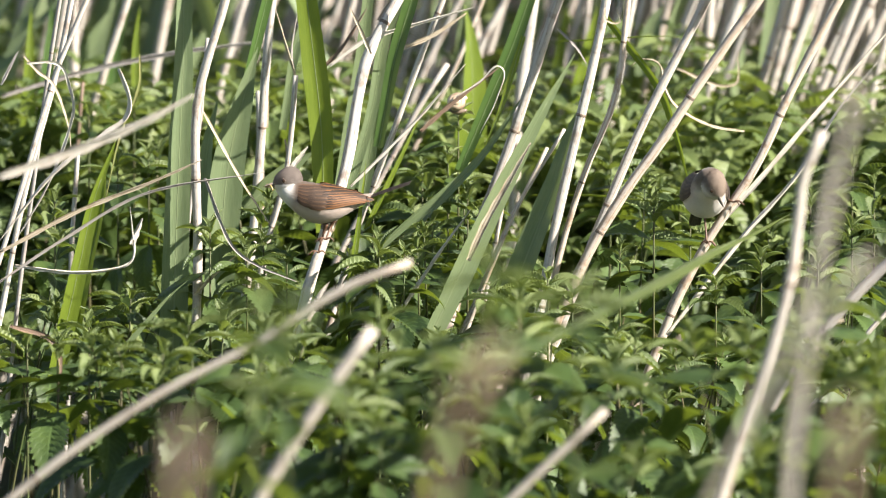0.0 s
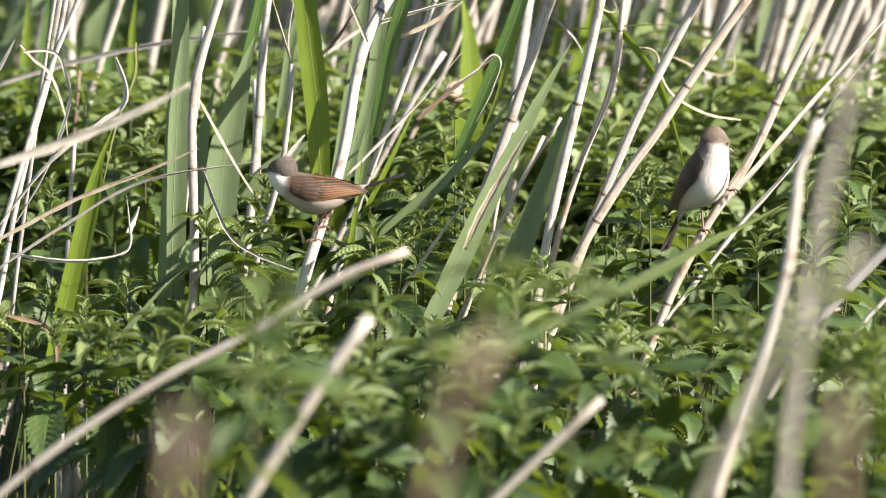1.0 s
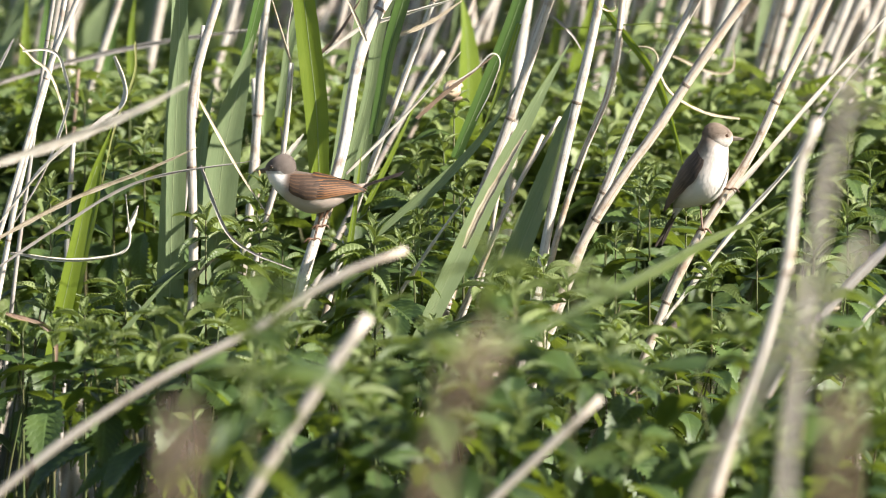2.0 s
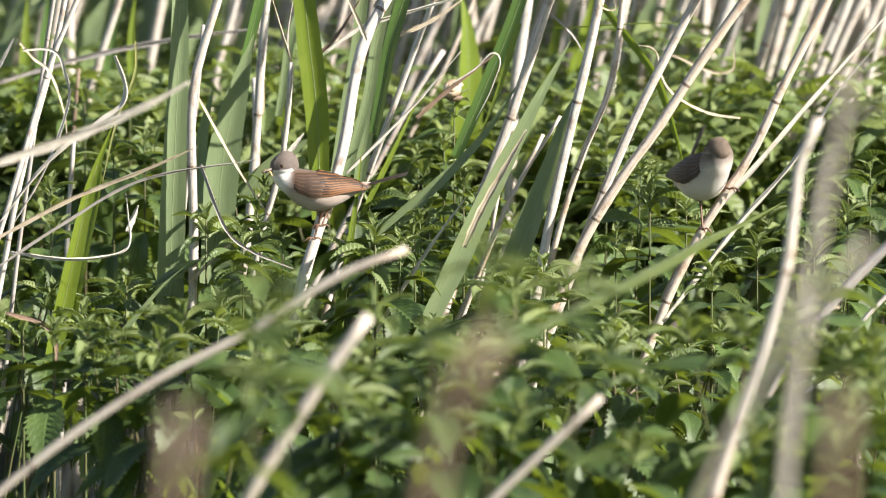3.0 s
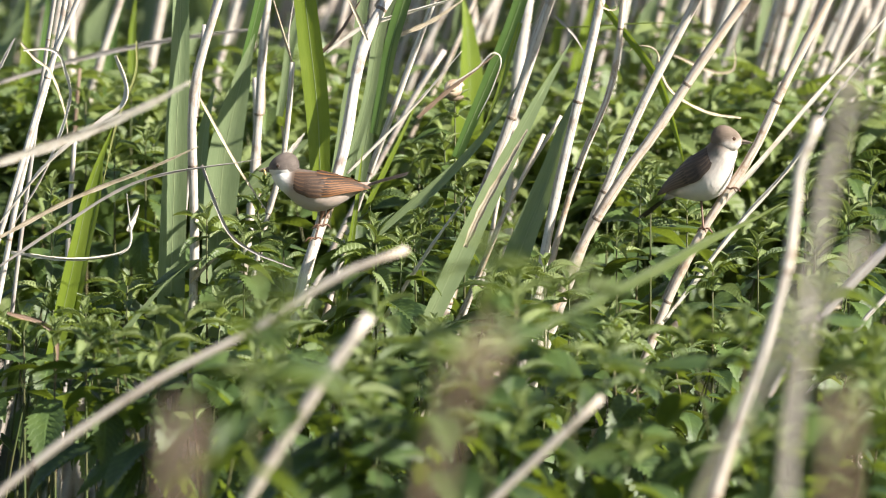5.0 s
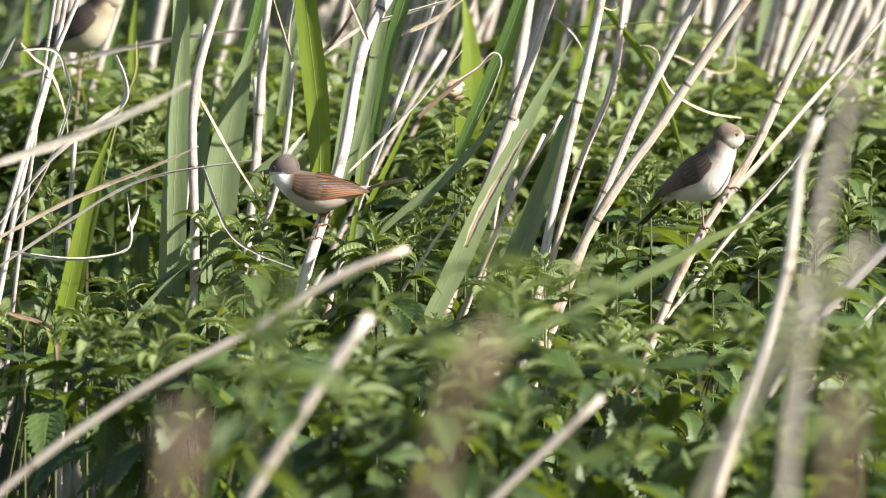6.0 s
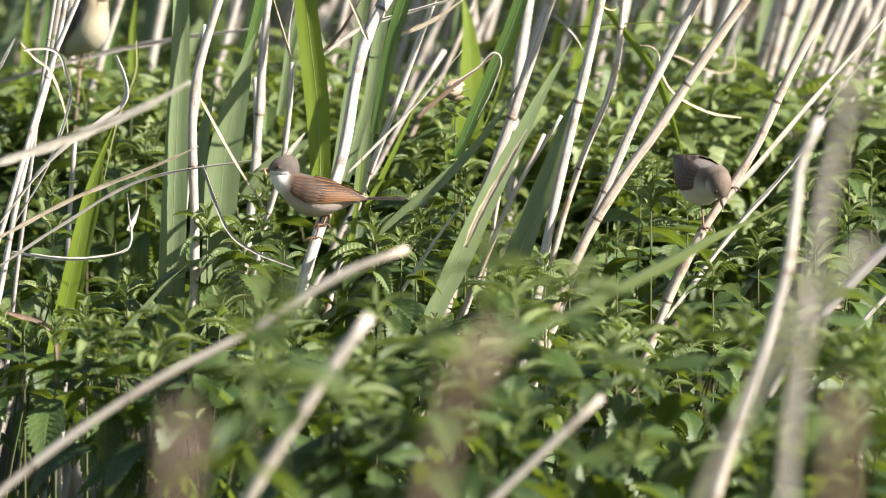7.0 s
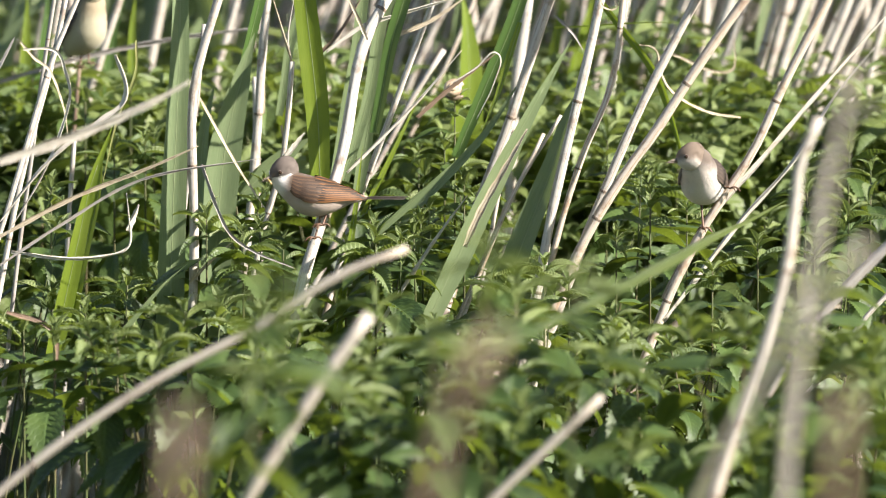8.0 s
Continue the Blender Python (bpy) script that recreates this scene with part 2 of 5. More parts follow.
def dead_reed(points, radius, look_kind, joints=1):
    """One dry reed: a tapering culm with joints and scraps of sheath."""
    kind_words = {"pale": "bleached dry reed stem leaning over the nettles", "tan": "tan dry reed stem leaning over the nettles",
                  "grey": "weathered grey dry reed stalk among nettles", "brown": "dark brown dead stalk standing among nettles", "dun": "dun dry stalk slanting up among nettles"}
    base = np.array(points[0])
    ob = thing("reed", tuple(base), kind_words[look_kind], "reed", "dry reeds")
    n = 10 + 6 * len(points)
    line = smooth_line(np.array(points) - base, n)
    length = float(np.sum(np.linalg.norm(np.diff(line, axis=0), axis=1)))
    ph = dice.uniform(0, 6)
    for i in range(n):
        d = length * i / n
        line[i] += radius * 0.35 * np.array((math.sin(d * 23 + ph), 0, math.sin(d * 31 + ph) * 0.2))
    radii = [radius * (1.06 - 0.16 * i / n + 0.05 * math.sin(i * 1.7 + ph)) for i in range(n)]
    part("culm", tube("culm", line, radii, 10), STRAW[look_kind], ob)
    t, a, b = axes_along(line)
    gap = dice.uniform(0.17, 0.28)
    d = dice.uniform(0.05, 0.12)
    while d < length - 0.03:
        i = min(n - 1, int(d / length * n))
        turn = Vector(t[i]).to_track_quat("Z", "Y").to_matrix().to_4x4()
        m = Matrix.Translation(line[i]) @ turn @ Matrix.Diagonal((radii[i] * 0.90, radii[i] * 0.90, radius * 1.0, 1))
        part("node", RING, NODE, ob, at=m)
        if dice.random() < 0.2 + 0.12 * joints:
            end = min(n - 1, i + max(2, int(dice.uniform(0.05, 0.11) / length * n)))
            if end > i + 1:
                sub = smooth_line(line[i:end + 1] + b[i] * radius * -0.15, 8)
                sub[-1] += a[i] * radius * dice.uniform(-2, 2)
                sub[-2] += a[i] * radius * dice.uniform(-0.6, 0.6)
                wid = [radius * 2.5 * (1 - 0.75 * (k / 7) ** 2) for k in range(8)]
                v, f, u = ribbon(sub - b[i] * radius * 0.75, wid, fold=0.55, turn=dice.uniform(-50, 50))
                part("sheath", mesh_of("sheath", v, f, u), STRAW["straw" if look_kind != "brown" else "brown"], ob, "papery dry leaf sheath")
        d += gap * dice.uniform(0.8, 1.2)
    return ob


def dead_strip(points, width, look_kind):
    """A narrow dry leaf or stalk, rolled and bent, thicker at its foot."""
    words = {"bright": "white dry bent grass leaf", "straw": "pale dry curled reed leaf", "grey": "grey withered thin stalk",
             "brown": "brown withered reed leaf", "green": "thin fading green grass blade"}[look_kind]
    base = np.array(points[0])
    ob = thing("dry_leaf", tuple(base), words + " caught among the stems", "dry leaf", "dry leaves")
    n = 8 + 8 * len(points)
    line = smooth_line(np.array(points) - base, n)
    ph = dice.uniform(0, 6)
    wid = [width * (1.0 - 0.78 * (i / (n - 1)) ** 3) * (0.7 + 0.3 * min(1.0, 6 * i / n)) * (1 + 0.12 * math.sin(i * 0.9 + ph)) for i in range(n)]
    part("leaf_blade", tube("leaf_blade", line, [w / 2 for w in wid], 8, squash=0.45), STRAW[look_kind], ob)
    v, f, u = ribbon(line, [w * 1.25 for w in wid], fold=0.7, turn=dice.uniform(-30, 30), twist=dice.uniform(-70, 70), wave=0.1, seed=ph)
    part("rolled_edge", mesh_of("rolled_edge", v, f, u), STRAW[look_kind], ob)
    return ob


def green_blade(points, width, look_kind, turn, peak, sink):
    """A living reed or iris leaf with a keel, tapering to a point."""
    words = {"grey": "broad grey-green upright reed leaf", "bright": "fresh yellow-green reed leaf lit through", "deep": "deep green narrow reed leaf", "olive": "olive green arching reed leaf"}[look_kind]
    pts = [np.array(p) for p in points]
    step = pts[0] - pts[1]
    foot = pts[0] + step / (np.linalg.norm(step) + 1e-9) * sink
    pts = [foot] + pts
    base = pts[0].copy()
    ob = thing("reed_leaf", tuple(base), words + " rising from the nettles", "reed leaf", "green reed leaves")
    rising = pts[-1][2] > 0.78
    if rising:                                       # goes on above the view to its point
        up = pts[-1] - pts[-2]
        pts.append(pts[-1] + up / np.linalg.norm(up) * 0.22)
    n = 26
    line = smooth_line(np.array(pts) - base, n)
    s = np.linspace(0, 1, n)
    wid = width * np.where(s < peak, 0.72 + 0.28 * s / peak, np.clip(1 - np.clip((s - peak) / (1 - peak), 0, 1) ** 1.8, 0.02, 1))
    v, f, u = ribbon(line, wid, fold=0.30, turn=turn, twist=dice.uniform(-25, 25), wave=0.03, seed=dice.uniform(0, 6))
    part("leaf_blade", mesh_of("leaf_blade", v, f, u), GREEN[look_kind], ob)
    k = [p + 0.0001 * np.array((0, -1, 0)) for p in line[: n - 4]]
    part("midrib", tube("midrib", k, [width * 0.010 * (1 - 0.7 * i / n) + 0.00015 for i in range(n - 4)], 5), RIB, ob, "pale leaf midrib")
    return ob


# ---- nettles ----
def nettle_leaf(name, teeth, start, bend, fold, slim, stem=0.12, cols=(-1.0, -0.55, 0.0, 0.55, 1.0), pleat=0.016, curl=0.0, notch=0.82, smooth=True):
    """One toothed leaf of length one along +x: a short stem, then a blade that leaves at `start` degrees, arches down by `bend`, and is pleated between its veins."""
    n = teeth * 2
    x, z, verts, uvs, faces = 0.0, 0.0, [], [], []
    rows = [-1] + list(range(n + 1))
    for i in rows:
        s = max(0.0, i / n)
        step = stem if i == 0 else (1.0 - stem) / n if i > 0 else 0.0
        w = radians(start - bend * s)
        x, z = x + step * math.cos(w), z + step * math.sin(w)
        half = 0.5 * slim * (math.sin(math.pi * min(1.0, (s + 0.07) / 1.07) ** 0.66) ** 0.9 if 0 <= i < n else 0.02)
        tooth = i > 0 and i % 2 == 1
        for c in cols:
            edge = abs(c) == 1.0
            out = half * ((1.06 if tooth else notch) if edge else 0.92) if i > 0 else half
            ahead = (0.7 * (1.0 - stem) / n if tooth and edge else 0.0) + 0.10 * abs(c) * half / (0.5 * slim) * (1 - s) * (i > 0)
            lift = fold * abs(c) * half - curl * c * c * half
            if i > 0 and not edge and c:
                lift += pleat * (1.0 if tooth else -0.7)
            if i > 0 and edge:
                lift += pleat * (-0.5 if tooth else 0.1)
            verts.append((x + ahead * math.cos(w) - lift * math.sin(w), c * out, z + ahead * math.sin(w) + lift * math.cos(w)))
            uvs.append((c, s))
    k = len(cols)
    for i in range(len(rows) - 1):
        for j in range(k - 1):
            a = i * k + j
            faces.append((a, a + k, a + k + 1, a + 1))
    return mesh_of(name, verts, faces, uvs, smooth)


weed = random.Random(21)
BROAD = [nettle_leaf("leaf", t, a, b, f, s, q, curl=c) for t, a, b, f, s, q, c in
         ((12, 12, 40, 0.40, 0.48, 0.14, 0.0), (13, 6, 30, 0.55, 0.43, 0.18, 0.2), (12, 16, 55, 0.30, 0.44, 0.12, 0.0), (11, 0, 20, 0.20, 0.50, 0.16, 0.3),
          (13, 10, 45, 0.65, 0.40, 0.15, 0.1), (12, 18, 65, 0.45, 0.42, 0.12, 0.2))]
SLIM = [nettle_leaf("leaf", t, a, b, f, s, q, pleat=0.015, notch=0.76, smooth=False) for t, a, b, f, s, q in
        ((11, 16, 45, 0.55, 0.33, 0.08), (10, 18, 55, 0.75, 0.34, 0.08), (12, 10, 35, 0.50, 0.29, 0.09), (11, 20, 65, 0.60, 0.33, 0.07))]
COARSE = [nettle_leaf("leaf", t, a, b, f, s, 0.12, (-1.0, 0.0, 1.0)) for t, a, b, f, s in
          ((7, 16, 60, 0.4, 0.42), (8, 8, 45, 0.5, 0.38), (7, 22, 80, 0.3, 0.36))]
for me in BROAD:
    me.materials.append(LEAF)
for me in SLIM:
    me.materials.append(FRESH)


def leaf_place(root, turn, tilt, roll, size, off):
    return (Matrix.Translation(root) @ Matrix.Rotation(radians(turn), 4, "Z") @ Matrix.Rotation(radians(-tilt), 4, "Y")
            @ Matrix.Rotation(radians(roll), 4, "X") @ Matrix.Translation((off, 0, 0)) @ Matrix.Diagonal((size,) * 3 + (1,)))


def joined_leaves(name, spots, sources, material):
    """Many leaves as one mesh: spots of (source number, matrix)."""
    kinds = [(np.array([v.co for v in me.vertices]), [tuple(p.vertices) for p in me.polygons], me) for me in sources]
    corner = []
    for v0, f0, me in kinds:
        uv = np.zeros((len(v0), 2))
        for loop, d in zip(me.loops, me.uv_layers[0].data):
            uv[loop.vertex_index] = d.uv
        corner.append(uv)
    verts, faces, uvs, o = [], [], [], 0
    for k, m in spots:
        v0, f0, me = kinds[k]
        a = np.array(m)
        verts.append(v0 @ a[:3, :3].T + a[:3, 3])
        faces.extend(tuple(i + o for i in f) for f in f0)
        uvs.append(corner[k])
        o += len(v0)
    me = mesh_of(name, np.vstack(verts), faces, np.vstack(uvs), smooth=False)
    me.materials.append(material)
    return me


def tip_mesh(seed, pairs, grow, rise):
    """The crowded young leaves at a shoot's tip."""
    r = random.Random(seed)
    spots, turn, down = [], r.uniform(0, 360), 0.0
    for k in range(pairs):
        for side in (0, 180):
            spots.append((r.randrange(len(SLIM)), leaf_place((0, 0, -down), turn + side + r.uniform(-12, 12), rise - 17 * k + r.uniform(-8, 8),
                                                             r.uniform(-14, 14), (0.016 + 1.15 * grow * k) * r.uniform(0.88, 1.12), 0.001)))
        turn += 90
        down += 0.0035 + 0.0030 * k
    return joined_leaves("shoot_tip", spots, SLIM, TIPS)


TIP = [tip_mesh(31, 4, 0.0085, 62), tip_mesh(32, 4, 0.0095, 55), tip_mesh(33, 5, 0.0080, 66), tip_mesh(34, 4, 0.0100, 46), tip_mesh(35, 3, 0.0100, 58)]


def pairs_down(r, h, ax, ay, size, depth, first=0.020):
    """Crosswise pairs of leaves down a stalk, smaller and higher-held at the top, long and hanging further down."""
    at, turn, k = h - first, r.uniform(0, 360), 0
    while at > max(0.06, h - depth):
        u = at / h
        root = Vector((ax * u * u, ay * u * u, at))
        for side in (0, 180):
            yield k, leaf_place(root, turn + side + r.uniform(-16, 16), max(-46.0, 14.0 - 18.0 * k) + r.uniform(-16, 14), r.uniform(-26, 26),
                                size * min(0.086, 0.052 + 0.013 * k) * r.uniform(0.78, 1.15), 0.003)
        turn += 90 + r.uniform(-10, 10)
        at -= min(0.055, 0.020 + 0.010 * k) * r.uniform(0.85, 1.15)
        k += 1


def nettle(x, y, top, size=1.0, lean=None, depth=0.20):
    """A stinging nettle: ridged stalk, crosswise pairs of toothed hanging leaves, small leaves crowded at the tip."""
    ob = thing("nettle", (x, y, -0.02), "green stinging nettle with toothed leaves in a dense bed", "nettle", "nettles")
    ax, ay = lean if lean else (weed.uniform(-0.07, 0.09), weed.uniform(-0.08, 0.05))
    h = top + 0.02
    bend = [np.array((ax * u * u, ay * u * u, h * u)) for u in np.linspace(0, 1, 10)]
    part("stalk", tube("stalk", bend, [0.0030 * (1 - 0.75 * i / 9) for i in range(10)], 4), STALK, ob)
    part("shoot_tip", weed.choice(TIP), TIPS, ob, at=pose(ax, ay, h, weed.uniform(-12, 12), weed.uniform(-12, 12), weed.uniform(0, 360)) @ Matrix.Scale(size * weed.uniform(0.85, 1.2), 4))
    for k, m in pairs_down(weed, h, ax, ay, size, depth):
        part("leaf", weed.choice(SLIM if k < 1 else BROAD), LEAF, ob, at=m)
    return ob


def hollow(x, y):
    """How deep the bed sinks: shaded holes between the clumps."""
    return sum(deep * math.exp(-((x - cx) ** 2 + (y - cy) ** 2) / wide ** 2) for cx, cy, wide, deep in
               ((-0.40, -0.80, 0.24, 0.50), (-0.36, -1.25, 0.22, 0.40), (0.17, -0.75, 0.12, 0.34), (0.24, -0.95, 0.10, 0.30),
                (-0.40, 0.22, 0.08, 0.20), (-0.30, 0.45, 0.08, 0.16), (-0.22, -0.35, 0.08, 0.12), (0.36, -0.30, 0.07, 0.12)))


def bed_height(x, y):
    """The height of the nettle bed: low round the perches, higher behind."""
    h = 0.495 - 0.07 * min(1.1, max(0.0, -y - 0.1)) if y < -0.05 else 0.50 + 0.125 * min(1.0, (y + 0.05) / 0.75) + 0.03 * min(1.0, max(0.0, y - 0.7)) - 0.05 * min(1.0, max(0.0, y - 0.9))
    rough = 0.06 + 0.03 * min(1.0, max(0.0, -y))
    low = 0.06 * min(1.0, max(0.0, (-y - 0.2) * 4)) if x > -0.02 else 0.0     # lower behind the front clump
    return h - low - hollow(x, y) - 0.005 + rough * noise.noise(Vector((x * 5.2, y * 3.6, 1.0)))


def nettle_bed():
    y = -1.45
    while y < 0.95:
        half = 0.50 + 0.055 * (y + 2.2)
        x = -half
        while x < half:
            px, py = x + weed.uniform(-0.045, 0.045), y + weed.uniform(-0.07, 0.07)
            x += 0.055 if x < -0.22 and -0.45 < y < 0.25 else 0.088 if y < 0.2 else 0.105
            if weed.random() < (0.30 if px < -0.18 and py > 0.15 else 0.05) + min(0.9, 4.0 * hollow(px, py)) or (px < -0.26 and py < -0.20):   # a bare, shaded gap
                continue
            shade = px < -0.22 and py < 0.12
            nettle(px, py, bed_height(px, py) + weed.uniform(-0.02 if shade else -0.12, 0.025), weed.uniform(0.75, 1.1), None, 0.08 if px < -0.22 and py < 0.2 else 0.17 if py > 0.2 else 0.24)
        y += 0.125 if y < 0.2 else 0.150


nettle_bed()


def far_nettles():
    """The bed going on behind and beside, plant after plant, as one mesh."""
    spots = []
    for i in range(2100):
        y = 0.85 + 8.0 * weed.random() ** 1.9
        x = weed.uniform(-1, 1) * (0.68 + 0.12 * y)
        spots.append((x, y, bed_height(x, min(y, 2.0)) + 0.05 * noise.noise(Vector((x * 2, y * 2, 5))) + weed.uniform(-0.10, 0.03)))
    for i in range(260):
        x, y = weed.uniform(-2.4, 2.4), weed.uniform(-2.6, 4.0)
        if abs(x) > 0.62 + 0.06 * (y + 2.2):
            spots.append((x, y, bed_height(x, y) + weed.uniform(-0.1, 0.02)))
    leaves = []
    for x, y, top in spots:
        base, size = Matrix.Translation((x, y, 0)), weed.uniform(0.75, 1.15)
        lean = weed.uniform(-0.08, 0.08), weed.uniform(-0.08, 0.05)
        leaves += [(weed.randrange(3), base @ m) for k, m in pairs_down(weed, top, lean[0], lean[1], size, 0.17, 0.0)]
    ob = new("nettle_bed", joined_leaves("nettle_bed", leaves, COARSE, LEAVES))
    tagged(ob, "dense green nettle leaves spreading away between the reeds", "nettle bed", kind="stuff")


far_nettles()


def reed_bed():
    """The far reeds and their leaves, too many to count."""
    verts, faces, uvs = [], [], []
    gverts, gfaces, guvs = [], [], []
    for i in range(2000):
        y = 1.35 + 6.0 * weed.random()
        side = weed.uniform(-1, 1)
        if weed.random() > (0.16 if side < -0.35 else 0.55 if side < 0.25 else 1.0):
            continue
        x = side * (0.62 + 0.11 * y)
        lean, away, tall = weed.gauss(0.26, 0.16), weed.uniform(-0.1, 0.1), weed.uniform(0.9, 1.9)
        r = weed.uniform(0.004, 0.008)
        line = [np.array((x + lean * tall * u, y + away * u, tall * u)) for u in (0, 0.35, 0.7, 1)]
        o = len(verts)
        for j, p in enumerate(line):
            for k in range(5):
                w = 2 * math.pi * k / 5
                verts.append((p[0] + r * math.cos(w), p[1] + r * math.sin(w), p[2]))
                uvs.append((abs(2 * k / 5 - 1), j * 0.4))
        for j in range(3):
            for k in range(5):
                q = (k + 1) % 5
                faces.append((o + j * 5 + k, o + j * 5 + q, o + j * 5 + 5 + q, o + j * 5 + 5 + k))
    for i in range(520):
        y = 1.3 + 6.0 * weed.random()
        x = (2.0 * weed.random() ** 1.5 - 1.0) * (0.62 + 0.11 * y)
        tall, lean = weed.uniform(0.75, 1.3), weed.gauss(0.12, 0.2)
        line = [(x + lean * u * u, y + 0.05 * u, 0.3 + (tall - 0.3) * u) for u in np.linspace(0, 1, 6)]
        wid = [weed.uniform(0.014, 0.03) * w for w in (0.8, 1, 1, 0.8, 0.5, 0.05)]
        v, f, u = ribbon(line, wid, 0.2, weed.uniform(-60, 60))
        o = len(gverts)
        gverts.extend(v)
        gfaces.extend(tuple(k + o for k in q) for q in f)
        guvs.extend(u)
    ob = new("reed_bed", mesh_of("reed_bed", verts, faces, uvs))
    ob.data.materials.append(STRAW["pale"])
    tagged(ob, "dense stand of bleached dry reeds behind the nettles", "reed bed", kind="stuff")
    ob = new("reed_leaves", mesh_of("reed_leaves", gverts, gfaces, guvs))
    ob.data.materials.append(GREEN["grey"])
    tagged(ob, "fresh green reed leaves among the far dry reeds", "reed leaves", kind="stuff")


reed_bed()


# standing dead reeds round the perches
dead_reed([(-0.567, -0.050, -0.020), (-0.451, -0.050, 0.577), (-0.407, -0.050, 0.754), (-0.393, -0.050, 0.822), (-0.330, -0.050, 1.115)], 0.0031, 'pale')
dead_reed([(-0.513, -0.020, -0.020), (-0.428, -0.020, 0.674), (-0.405, -0.020, 0.817), (-0.358, -0.020, 1.113)], 0.0023, 'grey')
dead_reed([(-0.643, -0.070, -0.020), (-0.409, -0.070, 0.744), (-0.378, -0.070, 0.822), (-0.286, -0.070, 1.055)], 0.0028, 'pale')
dead_reed([(-0.579, 0.900, -0.020), (-0.399, 0.900, 0.659), (-0.369, 0.900, 0.748), (-0.272, 0.900, 1.032)], 0.0045, 'pale')
dead_reed([(-0.425, 0.250, -0.020), (-0.404, 0.250, 0.524), (-0.399, 0.250, 0.619), (-0.398, 0.250, 0.639)], 0.0027, 'pale')
dead_reed([(-0.263, -0.040, -0.020), (-0.262, -0.040, 0.525), (-0.262, -0.040, 0.656), (-0.258, -0.040, 0.727), (-0.235, -0.040, 0.818), (-0.163, -0.040, 1.109)], 0.0049, 'pale')
dead_reed([(-0.324, 0.000, -0.020), (-0.269, 0.000, 0.616), (-0.255, 0.000, 0.735), (-0.250, 0.000, 0.785)], 0.0023, 'grey')
dead_reed([(-0.263, 0.300, -0.020), (-0.208, 0.300, 0.587), (-0.199, 0.300, 0.666), (-0.190, 0.300, 0.792), (-0.167, 0.300, 1.091)], 0.0048, 'pale')
dead_strip([(-0.171, 0.080, 0.635), (-0.158, 0.080, 0.649), (-0.147, 0.080, 0.663)], 0.0048, 'bright')
green_blade([(-0.196, 0.280, 0.598), (-0.167, 0.280, 0.624), (-0.143, 0.280, 0.640)], 0.0255, 'grey', 20, 0.30, 0.03)
dead_reed([(-0.189, 0.500, -0.020), (-0.205, 0.500, 0.586), (-0.207, 0.500, 0.636), (-0.209, 0.500, 0.686)], 0.0041, 'pale')
dead_reed([(-0.302, 0.100, -0.020), (-0.193, 0.100, 0.546), (-0.172, 0.100, 0.630), (-0.160, 0.100, 0.737)], 0.0031, 'pale', 3)
dead_strip([(-0.160, 0.100, 0.735), (-0.170, 0.100, 0.768), (-0.182, 0.100, 0.809)], 0.0022, 'straw')
dead_strip([(-0.161, 0.120, 0.734), (-0.165, 0.120, 0.761), (-0.158, 0.120, 0.808)], 0.0018, 'grey')
dead_reed([(-0.398, 1.300, -0.020), (-0.269, 1.300, 0.620), (-0.245, 1.300, 0.715), (-0.170, 1.300, 1.005)], 0.0041, 'pale')
dead_reed([(-0.421, 1.600, -0.020), (-0.265, 1.600, 0.633), (-0.247, 1.600, 0.692), (-0.159, 1.600, 0.978)], 0.0042, 'pale')
dead_reed([(-0.250, 0.000, -0.020), (-0.152, 0.000, 0.485), (-0.128, 0.018, 0.579), (-0.109, 0.035, 0.643), (-0.083, 0.053, 0.757), (-0.055, 0.070, 0.813), (0.075, 0.152, 1.070)], 0.0062, 'pale', 4)
dead_strip([(-0.080, 0.000, 0.768), (-0.091, 0.000, 0.794), (-0.102, 0.000, 0.817)], 0.0031, 'straw')
dead_reed([(-0.261, 0.200, -0.020), (-0.092, 0.200, 0.575), (-0.051, 0.200, 0.688), (-0.007, 0.200, 0.801), (0.082, 0.200, 1.035)], 0.0034, 'pale')
dead_strip([(-0.102, 0.050, 0.624), (-0.068, 0.050, 0.658), (-0.026, 0.050, 0.701), (0.019, 0.050, 0.753)], 0.0031, 'bright')
dead_strip([(-0.028, 0.040, 0.683), (-0.008, 0.040, 0.702), (0.010, 0.040, 0.717), (0.055, 0.040, 0.751)], 0.0039, 'brown')
dead_strip([(0.009, -0.060, 0.728), (0.033, -0.060, 0.743), (0.056, -0.060, 0.759), (0.052, -0.060, 0.728), (0.034, -0.060, 0.690)], 0.0013, 'bright')
dead_strip([(-0.137, 0.080, 0.740), (-0.110, 0.080, 0.769), (-0.085, 0.080, 0.809)], 0.0031, 'brown')
dead_strip([(-0.124, 0.060, 0.751), (-0.086, 0.060, 0.778), (-0.056, 0.060, 0.788), (0.027, 0.060, 0.812)], 0.0035, 'bright')
dead_strip([(-0.050, 0.100, 0.764), (-0.014, 0.100, 0.780), (0.020, 0.100, 0.803)], 0.0040, 'straw')
dead_reed([(-0.383, 0.600, -0.020), (-0.037, 0.600, 0.651), (0.001, 0.600, 0.708)], 0.0033, 'pale')
dead_reed([(-0.267, 0.900, -0.020), (-0.054, 0.900, 0.547), (0.004, 0.900, 0.668), (0.036, 0.900, 0.746), (0.113, 0.900, 0.930)], 0.0026, 'tan')
dead_reed([(0.031, 0.800, -0.020), (0.083, 0.800, 0.641), (0.095, 0.800, 0.753), (0.125, 0.800, 1.052)], 0.0062, 'pale')
